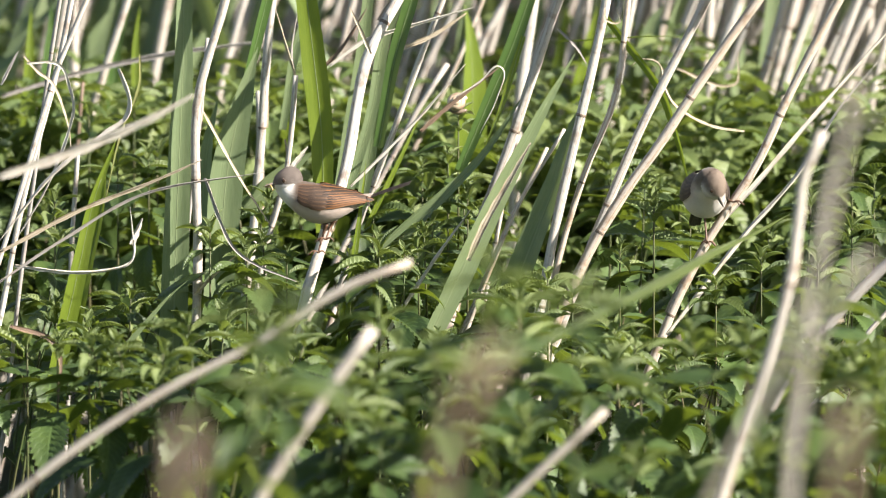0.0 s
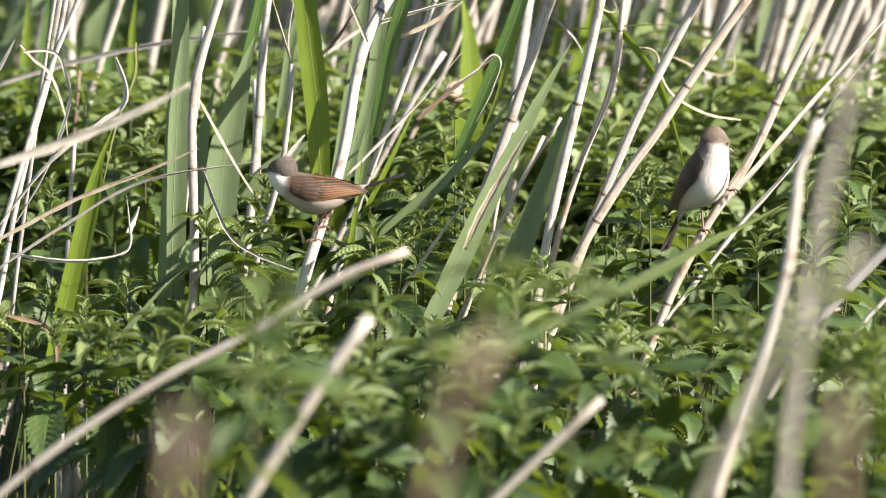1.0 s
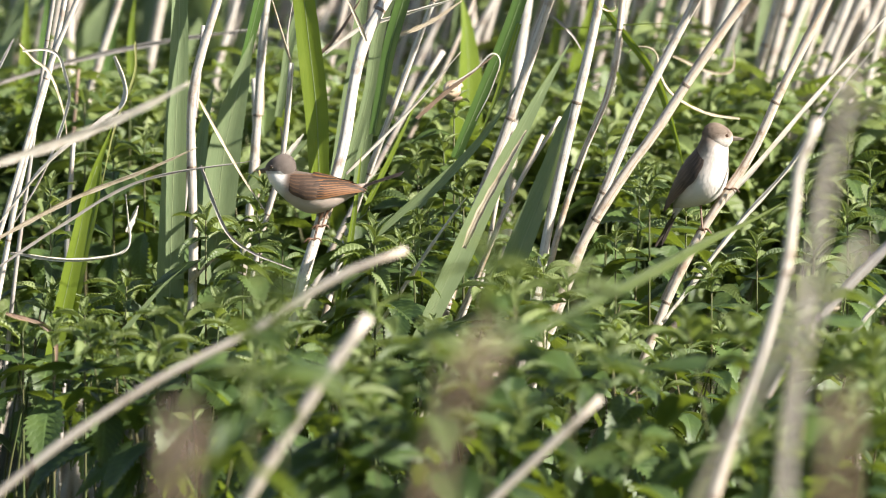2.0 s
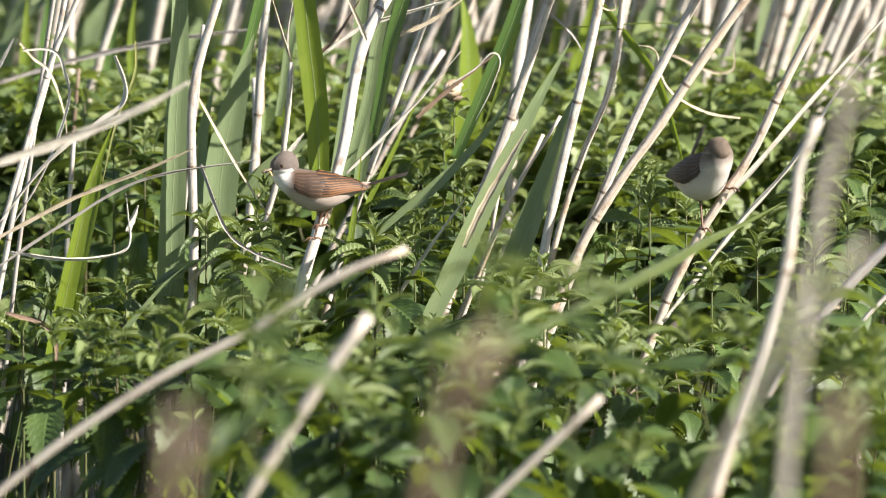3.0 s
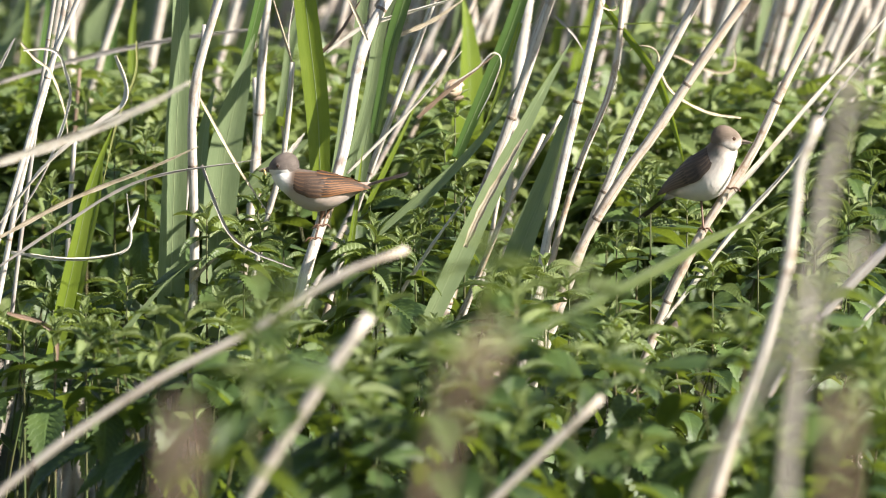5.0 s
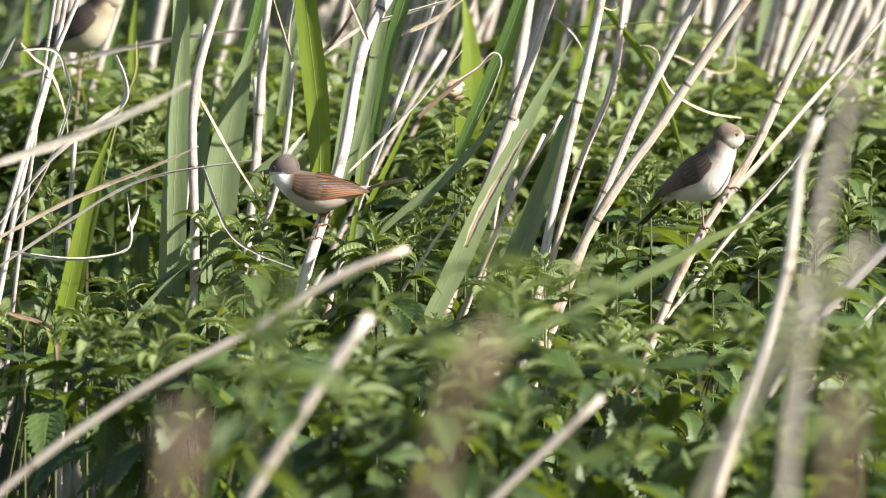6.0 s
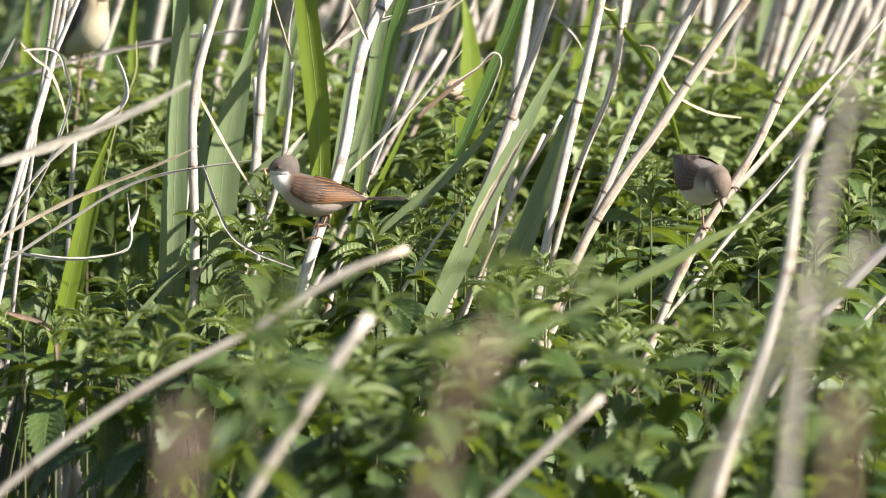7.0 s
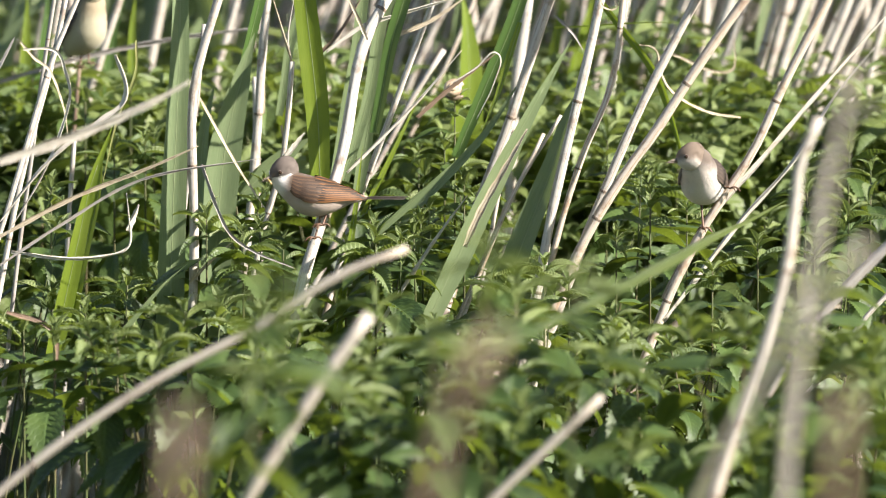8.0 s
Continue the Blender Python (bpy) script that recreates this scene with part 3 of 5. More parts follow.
dead_reed([(-0.133, 0.120, -0.020), (0.032, 0.120, 0.571), (0.070, 0.120, 0.674), (0.096, 0.120, 0.746), (0.116, 0.120, 0.808), (0.210, 0.120, 1.093)], 0.0055, 'pale', 2)
dead_reed([(-0.030, 0.200, -0.020), (0.040, 0.200, 0.487), (0.058, 0.200, 0.587), (0.073, 0.200, 0.675), (0.076, 0.200, 0.695)], 0.0026, 'pale')
dead_reed([(-0.162, 0.050, -0.020), (0.060, 0.050, 0.572), (0.096, 0.050, 0.647), (0.105, 0.050, 0.665)], 0.0023, 'tan')
dead_reed([(0.002, 0.000, -0.020), (0.105, 0.000, 0.549), (0.134, 0.000, 0.670), (0.163, 0.000, 0.815), (0.222, 0.000, 1.109)], 0.0052, 'pale', 2)
dead_reed([(-0.027, 0.050, -0.020), (0.118, 0.050, 0.551), (0.146, 0.050, 0.638), (0.176, 0.050, 0.716), (0.188, 0.050, 0.811), (0.224, 0.050, 1.109)], 0.0034, 'tan')
dead_reed([(-0.043, 0.020, -0.020), (0.147, 0.020, 0.557), (0.182, 0.020, 0.638), (0.217, 0.020, 0.714), (0.265, 0.020, 0.813), (0.397, 0.020, 1.083)], 0.0049, 'pale', 4)
dead_reed([(-0.104, -0.030, -0.020), (0.149, -0.030, 0.563), (0.187, -0.030, 0.630), (0.222, -0.030, 0.677), (0.275, -0.030, 0.755), (0.319, -0.030, 0.820), (0.487, -0.030, 1.069)], 0.0054, 'tan', 3)
dead_reed([(0.036, 0.000, -0.020), (0.225, 0.000, 0.472), (0.273, 0.000, 0.568), (0.322, 0.000, 0.649), (0.353, 0.000, 0.717), (0.408, 0.000, 0.818), (0.553, 0.000, 1.081)], 0.0049, 'tan', 4)
dead_strip([(0.229, -0.060, 0.479), (0.310, -0.060, 0.585), (0.362, -0.060, 0.644), (0.408, -0.060, 0.716), (0.448, -0.060, 0.765)], 0.0043, 'bright')
dead_strip([(0.284, 0.030, 0.583), (0.330, 0.030, 0.636), (0.401, 0.030, 0.720), (0.469, 0.030, 0.797)], 0.0044, 'bright')
dead_reed([(0.085, 1.000, -0.020), (0.197, 1.000, 0.656), (0.214, 1.000, 0.738), (0.277, 1.000, 1.031)], 0.0043, 'pale')
dead_reed([(0.075, 1.300, -0.020), (0.260, 1.300, 0.637), (0.288, 1.300, 0.715), (0.390, 1.300, 0.997)], 0.0050, 'pale')

# a second rank of reeds further in
dead_reed([(0.217, 1.500, -0.020), (0.380, 1.500, 0.593), (0.416, 1.500, 0.699), (0.546, 1.500, 1.078)], 0.0051, 'pale')
dead_reed([(0.270, 1.700, -0.020), (0.405, 1.700, 0.583), (0.435, 1.700, 0.684), (0.547, 1.700, 1.068)], 0.0049, 'pale')
dead_reed([(0.231, 1.400, -0.020), (0.410, 1.400, 0.608), (0.446, 1.400, 0.707), (0.584, 1.400, 1.083)], 0.0051, 'pale')
dead_reed([(0.200, 1.300, -0.020), (0.433, 1.300, 0.612), (0.483, 1.300, 0.715), (0.655, 1.300, 1.076)], 0.0047, 'pale')
dead_reed([(0.233, 1.500, -0.020), (0.458, 1.500, 0.598), (0.505, 1.500, 0.699), (0.676, 1.500, 1.061)], 0.0045, 'pale')
dead_reed([(0.274, 1.600, -0.020), (0.480, 1.600, 0.591), (0.524, 1.600, 0.692), (0.683, 1.600, 1.058)], 0.0045, 'pale')
dead_reed([(0.190, 1.400, -0.020), (0.322, 1.400, 0.625), (0.343, 1.400, 0.707), (0.445, 1.400, 1.094)], 0.0054, 'pale')
dead_reed([(0.185, 1.800, -0.020), (0.353, 1.800, 0.588), (0.384, 1.800, 0.676), (0.518, 1.800, 1.053)], 0.0062, 'pale')
dead_reed([(0.271, 2.000, -0.020), (0.383, 2.000, 0.564), (0.407, 2.000, 0.661), (0.503, 2.000, 1.049)], 0.0050, 'pale')
dead_reed([(0.234, 1.400, -0.020), (0.492, 1.400, 0.622), (0.537, 1.400, 0.709), (0.720, 1.400, 1.064)], 0.0048, 'pale')
dead_reed([(-0.343, 1.600, -0.020), (-0.158, 1.600, 0.626), (-0.134, 1.600, 0.692), (0.004, 1.600, 1.067)], 0.0042, 'pale')
dead_reed([(-0.250, 1.200, -0.020), (-0.139, 1.200, 0.606), (-0.123, 1.200, 0.679), (-0.034, 1.200, 1.069)], 0.0041, 'pale')
dead_reed([(-0.219, 1.500, -0.020), (-0.058, 1.500, 0.607), (-0.027, 1.500, 0.699), (0.100, 1.500, 1.079)], 0.0042, 'pale')
dead_reed([(-0.291, 1.400, -0.020), (-0.033, 1.400, 0.622), (0.011, 1.400, 0.707), (0.195, 1.400, 1.062)], 0.0039, 'pale')
dead_reed([(-0.243, 1.400, -0.020), (0.041, 1.400, 0.663), (0.065, 1.400, 0.707), (0.254, 1.400, 1.060)], 0.0042, 'pale')
dead_reed([(0.084, 1.900, -0.020), (0.197, 1.900, 0.587), (0.217, 1.900, 0.669), (0.311, 1.900, 1.057)], 0.0047, 'pale')
dead_reed([(0.380, 1.200, -0.020), (0.497, 1.200, 0.599), (0.517, 1.200, 0.679), (0.612, 1.200, 1.068)], 0.0047, 'pale')
dead_reed([(0.141, 2.200, -0.020), (0.338, 2.200, 0.598), (0.358, 2.200, 0.645), (0.510, 2.200, 1.015)], 0.0064, 'pale')
dead_reed([(0.216, 2.400, -0.020), (0.383, 2.400, 0.552), (0.412, 2.400, 0.630), (0.553, 2.400, 1.004)], 0.0059, 'pale')
dead_reed([(0.303, 2.300, -0.020), (0.416, 2.300, 0.553), (0.438, 2.300, 0.638), (0.537, 2.300, 1.025)], 0.0058, 'pale')
dead_reed([(0.242, 2.100, -0.020), (0.445, 2.100, 0.570), (0.482, 2.100, 0.653), (0.646, 2.100, 1.018)], 0.0054, 'pale')
dead_reed([(0.276, 1.900, -0.020), (0.450, 1.900, 0.572), (0.487, 1.900, 0.669), (0.629, 1.900, 1.043)], 0.0050, 'pale')
dead_reed([(0.339, 2.300, -0.020), (0.501, 2.300, 0.546), (0.535, 2.300, 0.638), (0.674, 2.300, 1.013)], 0.0055, 'pale')
dead_reed([(0.293, 1.800, -0.020), (0.501, 1.800, 0.588), (0.540, 1.800, 0.676), (0.702, 1.800, 1.042)], 0.0049, 'pale')
dead_reed([(0.147, 2.000, -0.020), (0.314, 2.000, 0.607), (0.332, 2.000, 0.661), (0.462, 2.000, 1.039)], 0.0050, 'pale')
dead_reed([(0.006, 2.000, -0.020), (0.105, 2.000, 0.593), (0.119, 2.000, 0.661), (0.201, 2.000, 1.052)], 0.0057, 'pale')
dead_reed([(0.056, 2.200, -0.020), (0.165, 2.200, 0.583), (0.179, 2.200, 0.645), (0.270, 2.200, 1.035)], 0.0051, 'pale')
dead_reed([(-0.243, 2.000, -0.020), (-0.103, 2.000, 0.593), (-0.083, 2.000, 0.661), (0.030, 2.000, 1.045)], 0.0041, 'pale')
dead_reed([(0.149, 1.200, -0.020), (0.312, 1.200, 0.632), (0.341, 1.200, 0.723), (0.463, 1.200, 1.103)], 0.0058, 'pale')
dead_reed([(0.156, 1.300, -0.020), (0.331, 1.300, 0.627), (0.362, 1.300, 0.715), (0.494, 1.300, 1.092)], 0.0056, 'pale')
dead_reed([(0.216, 1.150, -0.020), (0.362, 1.150, 0.620), (0.394, 1.150, 0.726), (0.507, 1.150, 1.110)], 0.0055, 'pale')
dead_reed([(0.234, 1.200, -0.020), (0.379, 1.200, 0.619), (0.409, 1.200, 0.723), (0.521, 1.200, 1.106)], 0.0053, 'pale')
dead_reed([(0.225, 1.100, -0.020), (0.391, 1.100, 0.628), (0.425, 1.100, 0.730), (0.550, 1.100, 1.110)], 0.0055, 'pale')
dead_reed([(0.249, 1.250, -0.020), (0.418, 1.250, 0.615), (0.454, 1.250, 0.719), (0.583, 1.250, 1.097)], 0.0053, 'pale')
dead_reed([(0.222, 1.100, -0.020), (0.433, 1.100, 0.628), (0.476, 1.100, 0.730), (0.631, 1.100, 1.099)], 0.0052, 'pale')
dead_reed([(0.238, 1.200, -0.020), (0.452, 1.200, 0.619), (0.497, 1.200, 0.723), (0.656, 1.200, 1.090)], 0.0050, 'pale')
dead_reed([(0.238, 1.150, -0.020), (0.468, 1.150, 0.627), (0.514, 1.150, 0.726), (0.682, 1.150, 1.090)], 0.0052, 'pale')
dead_reed([(0.277, 1.300, -0.020), (0.495, 1.300, 0.617), (0.538, 1.300, 0.715), (0.700, 1.300, 1.081)], 0.0050, 'pale')
dead_reed([(-0.021, 1.916, -0.020), (0.121, 1.916, 0.557), (0.156, 1.916, 0.667), (0.277, 1.916, 1.049)], 0.0043, 'pale')
dead_reed([(-0.005, 1.509, -0.020), (0.132, 1.509, 0.592), (0.163, 1.509, 0.699), (0.274, 1.509, 1.083)], 0.0042, 'pale')
dead_reed([(0.059, 1.404, -0.020), (0.140, 1.404, 0.601), (0.158, 1.404, 0.707), (0.224, 1.404, 1.101)], 0.0034, 'pale')
dead_reed([(0.072, 1.955, -0.020), (0.156, 1.955, 0.553), (0.177, 1.955, 0.664), (0.252, 1.955, 1.057)], 0.0043, 'pale')
dead_reed([(0.112, 1.473, -0.020), (0.159, 1.473, 0.595), (0.170, 1.473, 0.701), (0.209, 1.473, 1.100)], 0.0042, 'pale')
dead_reed([(0.073, 2.268, -0.020), (0.174, 2.268, 0.526), (0.202, 2.268, 0.640), (0.295, 2.268, 1.029)], 0.0050, 'tan')
dead_reed([(0.097, 2.227, -0.020), (0.190, 2.227, 0.530), (0.215, 2.227, 0.643), (0.301, 2.227, 1.034)], 0.0048, 'tan')
dead_reed([(0.060, 1.393, -0.020), (0.181, 1.393, 0.602), (0.208, 1.393, 0.708), (0.306, 1.393, 1.095)], 0.0040, 'pale')
dead_reed([(0.107, 2.224, -0.020), (0.219, 2.224, 0.530), (0.249, 2.224, 0.644), (0.352, 2.224, 1.030)], 0.0041, 'pale')
dead_reed([(0.095, 1.333, -0.020), (0.207, 1.333, 0.607), (0.231, 1.333, 0.712), (0.321, 1.333, 1.102)], 0.0034, 'pale')
dead_reed([(0.080, 1.725, -0.020), (0.229, 1.725, 0.573), (0.264, 1.725, 0.682), (0.388, 1.725, 1.062)], 0.0049, 'pale')
dead_reed([(0.199, 2.320, -0.020), (0.244, 2.320, 0.522), (0.256, 2.320, 0.636), (0.298, 2.320, 1.034)], 0.0043, 'pale')
dead_reed([(0.118, 1.380, -0.020), (0.237, 1.380, 0.603), (0.263, 1.380, 0.709), (0.358, 1.380, 1.097)], 0.0047, 'tan')
dead_reed([(0.207, 1.642, -0.020), (0.252, 1.642, 0.581), (0.263, 1.642, 0.688), (0.302, 1.642, 1.087)], 0.0041, 'pale')
dead_reed([(0.228, 2.078, -0.020), (0.270, 2.078, 0.543), (0.281, 2.078, 0.655), (0.319, 2.078, 1.053)], 0.0044, 'tan')
dead_reed([(0.188, 1.915, -0.020), (0.278, 1.915, 0.557), (0.300, 1.915, 0.667), (0.379, 1.915, 1.060)], 0.0038, 'pale')
dead_reed([(0.207, 1.761, -0.020), (0.292, 1.761, 0.570), (0.312, 1.761, 0.679), (0.385, 1.761, 1.073)], 0.0041, 'pale')
dead_reed([(0.167, 2.251, -0.020), (0.305, 2.251, 0.528), (0.343, 2.251, 0.642), (0.468, 2.251, 1.022)], 0.0047, 'pale')
dead_reed([(0.168, 1.734, -0.020), (0.305, 1.734, 0.573), (0.338, 1.734, 0.681), (0.452, 1.734, 1.065)], 0.0046, 'pale')
dead_reed([(0.210, 1.461, -0.020), (0.306, 1.461, 0.596), (0.327, 1.461, 0.702), (0.405, 1.461, 1.095)], 0.0033, 'pale')

# thin stalks that a bird perches on
dead_reed([(-0.690, 0.722, -0.020), (-0.672, 0.721, 0.500), (-0.664, 0.721, 1.100)], 0.0032, 'brown')
dead_reed([(-0.456, 0.705, -0.020), (-0.419, 0.705, 0.566), (-0.409, 0.705, 0.679)], 0.0020, 'brown')

# stalks close to the camera
dead_reed([(-0.934, -1.450, -0.020), (-0.400, -1.450, 0.480), (-0.268, -1.450, 0.576), (-0.168, -1.450, 0.631), (-0.092, -1.450, 0.677), (-0.031, -1.450, 0.701)], 0.0040, 'dun')
dead_reed([(-0.438, -1.750, -0.020), (-0.174, -1.750, 0.510), (-0.108, -1.750, 0.612), (-0.062, -1.750, 0.676)], 0.0063, 'dun')
dead_reed([(-0.501, -1.600, -0.020), (0.045, -1.600, 0.498), (0.092, -1.600, 0.543), (0.138, -1.600, 0.587)], 0.0042, 'dun')
dead_reed([(0.074, -1.550, -0.020), (0.236, -1.550, 0.483), (0.261, -1.550, 0.563), (0.298, -1.550, 0.689), (0.310, -1.550, 0.758), (0.314, -1.550, 0.788), (0.330, -1.550, 0.827)], 0.0050, 'pale', 2)
dead_reed([(-0.136, -3.800, -0.020), (0.157, -3.800, 0.778), (0.194, -3.800, 0.857), (0.225, -3.800, 0.921), (0.243, -3.800, 1.000), (0.255, -3.800, 1.064)], 0.0026, 'dun')
dead_reed([(0.176, -3.900, -0.020), (0.211, -3.900, 0.792), (0.215, -3.900, 0.862), (0.226, -3.900, 0.915), (0.260, -3.900, 0.964)], 0.0026, 'dun')
dead_reed([(-0.021, -0.600, -0.020), (0.363, -0.600, 0.533), (0.437, -0.600, 0.615), (0.538, -0.600, 0.726)], 0.0053, 'grey')
dead_reed([(0.073, -0.100, -0.020), (0.434, -0.100, 0.483), (0.464, -0.100, 0.515), (0.601, -0.100, 0.661)], 0.0028, 'pale')
dead_strip([(-0.422, -0.950, 0.730), (-0.348, -0.950, 0.756), (-0.284, -0.950, 0.783), (-0.239, -0.950, 0.807)], 0.0075, 'bright')
dead_reed([(-0.172, -5.200, -0.020), (-0.008, -5.200, 0.965), (0.004, -5.200, 1.022), (0.023, -5.200, 1.057)], 0.0040, 'brown')
dead_reed([(-0.198, -5.400, -0.020), (-0.123, -5.400, 0.992), (-0.120, -5.400, 1.026), (-0.119, -5.400, 1.044)], 0.0040, 'brown')
dead_reed([(0.140, -5.200, -0.020), (0.183, -5.200, 0.965), (0.185, -5.200, 1.000), (0.190, -5.200, 1.030)], 0.0040, 'brown')

# bent and curled dry leaves
dead_strip([(-0.504, 0.760, 0.658), (-0.418, 0.760, 0.684), (-0.309, 0.760, 0.707), (-0.197, 0.760, 0.721)], 0.0047, 'grey')
dead_strip([(-0.449, -0.100, 0.556), (-0.389, -0.100, 0.549), (-0.340, -0.100, 0.554), (-0.326, -0.100, 0.564), (-0.327, -0.100, 0.594), (-0.329, -0.100, 0.617)], 0.0030, 'bright')
dead_strip([(-0.463, -0.120, 0.572), (-0.382, -0.120, 0.615), (-0.306, -0.120, 0.645), (-0.254, -0.120, 0.668)], 0.0039, 'straw')
dead_strip([(-0.463, -0.140, 0.543), (-0.399, -0.140, 0.586), (-0.312, -0.140, 0.635), (-0.189, -0.140, 0.657)], 0.0026, 'grey')
dead_strip([(-0.438, -0.100, 0.774), (-0.424, -0.100, 0.758), (-0.408, -0.100, 0.744), (-0.393, -0.100, 0.702), (-0.390, -0.100, 0.679)], 0.0026, 'straw')
dead_strip([(-0.434, -0.130, 0.769), (-0.401, -0.130, 0.768), (-0.390, -0.130, 0.746), (-0.386, -0.130, 0.717), (-0.411, -0.130, 0.646), (-0.452, -0.130, 0.576)], 0.0026, 'bright')
dead_strip([(-0.338, -0.150, 0.765), (-0.327, -0.150, 0.733), (-0.331, -0.150, 0.714), (-0.352, -0.150, 0.698), (-0.407, -0.150, 0.655), (-0.462, -0.150, 0.587)], 0.0039, 'bright')
dead_strip([(-0.256, 0.000, 0.708), (-0.216, 0.000, 0.635), (-0.186, 0.000, 0.589)], 0.0026, 'straw')
dead_strip([(-0.251, -0.100, 0.647), (-0.225, -0.100, 0.580), (-0.202, -0.100, 0.559), (-0.156, -0.100, 0.539)], 0.0030, 'grey')
dead_strip([(-0.265, -0.050, 0.519), (-0.243, -0.050, 0.541), (-0.219, -0.050, 0.562)], 0.0030, 'straw')
dead_strip([(-0.462, -0.100, 0.744), (-0.444, -0.100, 0.779)], 0.0026, 'bright')
dead_strip([(-0.082, -0.020, 0.444), (-0.056, -0.020, 0.487), (-0.014, -0.020, 0.552), (0.025, -0.020, 0.607)], 0.0039, 'bright')
dead_strip([(-0.335, 0.100, 0.557), (-0.323, 0.100, 0.585)], 0.0053, 'bright')
dead_strip([(0.316, 0.150, 0.673), (0.280, 0.150, 0.679), (0.244, 0.150, 0.699), (0.230, 0.150, 0.722), (0.225, 0.150, 0.745), (0.205, 0.150, 0.750), (0.196, 0.150, 0.743)], 0.0026, 'straw')
dead_strip([(0.164, -0.020, 0.817), (0.166, -0.020, 0.805), (0.180, -0.020, 0.803), (0.177, -0.020, 0.815)], 0.0017, 'straw')
dead_strip([(0.116, 0.020, 0.793), (0.135, 0.020, 0.774), (0.146, 0.020, 0.756)], 0.0026, 'grey')
dead_strip([(-0.076, -1.000, 0.461), (-0.045, -1.000, 0.498)], 0.0055, 'straw')
dead_strip([(0.255, 0.600, 0.703), (0.318, 0.600, 0.684), (0.324, 0.600, 0.721)], 0.0028, 'straw')
dead_strip([(-0.320, -0.050, 0.772), (-0.321, -0.050, 0.739), (-0.341, -0.050, 0.686), (-0.356, -0.050, 0.621)], 0.0022, 'green')
dead_strip([(-0.442, -0.350, 0.521), (-0.396, -0.350, 0.501), (-0.393, -0.350, 0.444)], 0.0038, 'brown')

# green reed and iris leaves
green_blade([(-0.286, -0.020, 0.505), (-0.282, -0.020, 0.624), (-0.276, -0.020, 0.754), (-0.275, -0.020, 0.821)], 0.0294, 'grey', 0, 0.05, 0.10)
green_blade([(-0.244, 0.150, 0.511), (-0.233, 0.150, 0.638), (-0.213, 0.150, 0.722), (-0.201, 0.150, 0.763)], 0.0371, 'grey', 15, 0.55, 0.10)
green_blade([(-0.216, 0.160, 0.715), (-0.204, 0.160, 0.763), (-0.193, 0.160, 0.807)], 0.0120, 'deep', 15, 0.30, 0.03)
green_blade([(-0.396, -0.060, 0.495), (-0.382, -0.060, 0.557), (-0.367, -0.060, 0.622), (-0.343, -0.060, 0.687)], 0.0199, 'bright', 20, 0.30, 0.10)
green_blade([(-0.387, -0.040, 0.492), (-0.374, -0.040, 0.555), (-0.361, -0.040, 0.608), (-0.355, -0.040, 0.667)], 0.0153, 'bright', -15, 0.30, 0.10)
green_blade([(-0.130, 0.060, 0.604), (-0.133, 0.060, 0.688), (-0.142, 0.060, 0.772), (-0.147, 0.060, 0.815)], 0.0261, 'bright', 0, 0.30, 0.03)
green_blade([(-0.097, 0.100, 0.639), (-0.079, 0.100, 0.702), (-0.067, 0.100, 0.774), (-0.054, 0.100, 0.811)], 0.0130, 'grey', 10, 0.30, 0.03)
green_blade([(-0.067, 0.050, 0.695), (-0.055, 0.050, 0.760), (-0.039, 0.050, 0.815)], 0.0154, 'deep', -20, 0.30, 0.03)
green_blade([(-0.112, 0.140, 0.633), (-0.103, 0.140, 0.687), (-0.092, 0.140, 0.747), (-0.085, 0.140, 0.806)], 0.0132, 'grey', 0, 0.30, 0.03)
green_blade([(-0.087, 0.160, 0.619), (-0.076, 0.160, 0.685), (-0.065, 0.160, 0.733)], 0.0144, 'grey', 0, 0.30, 0.03)
green_blade([(0.009, -0.030, 0.530), (0.048, -0.030, 0.613), (0.096, -0.030, 0.705), (0.134, -0.030, 0.772)], 0.0270, 'grey', 28, 0.30, 0.10)
dead_strip([(0.022, -0.060, 0.557), (0.039, -0.060, 0.595), (0.068, -0.060, 0.646), (0.087, -0.060, 0.680)], 0.0056, 'straw')
dead_reed([(-0.192, 0.080, -0.020), (0.060, 0.080, 0.571), (0.090, 0.080, 0.626), (0.114, 0.080, 0.665), (0.124, 0.080, 0.682)], 0.0021, 'dun')
green_blade([(0.084, 0.020, 0.554), (0.113, 0.020, 0.629), (0.131, 0.020, 0.686), (0.155, 0.020, 0.733)], 0.0295, 'grey', -22, 0.30, 0.10)
green_blade([(-0.023, 0.120, 0.586), (0.040, 0.120, 0.653), (0.084, 0.120, 0.719)], 0.0107, 'grey', -30, 0.30, 0.03)
green_blade([(0.025, 0.200, 0.654), (0.047, 0.200, 0.706), (0.070, 0.200, 0.760), (0.085, 0.200, 0.803)], 0.0156, 'deep', 0, 0.30, 0.03)
green_blade([(0.151, 1.200, 0.619), (0.164, 1.200, 0.679), (0.178, 1.200, 0.727)], 0.0173, 'bright', 20, 0.30, 0.03)
green_blade([(0.228, 1.400, 0.595), (0.233, 1.400, 0.663), (0.232, 1.400, 0.712)], 0.0162, 'bright', -20, 0.30, 0.03)
green_blade([(0.129, 1.300, 0.617), (0.135, 1.300, 0.671), (0.145, 1.300, 0.720)], 0.0148, 'bright', 10, 0.30, 0.03)
green_blade([(0.264, 1.200, 0.606), (0.275, 1.200, 0.666), (0.297, 1.200, 0.727)], 0.0146, 'grey', 10, 0.30, 0.03)
green_blade([(0.010, 0.800, 0.544), (0.028, 0.800, 0.634), (0.027, 0.800, 0.712), (0.020, 0.800, 0.758)], 0.0384, 'bright', 15, 0.30, 0.03)
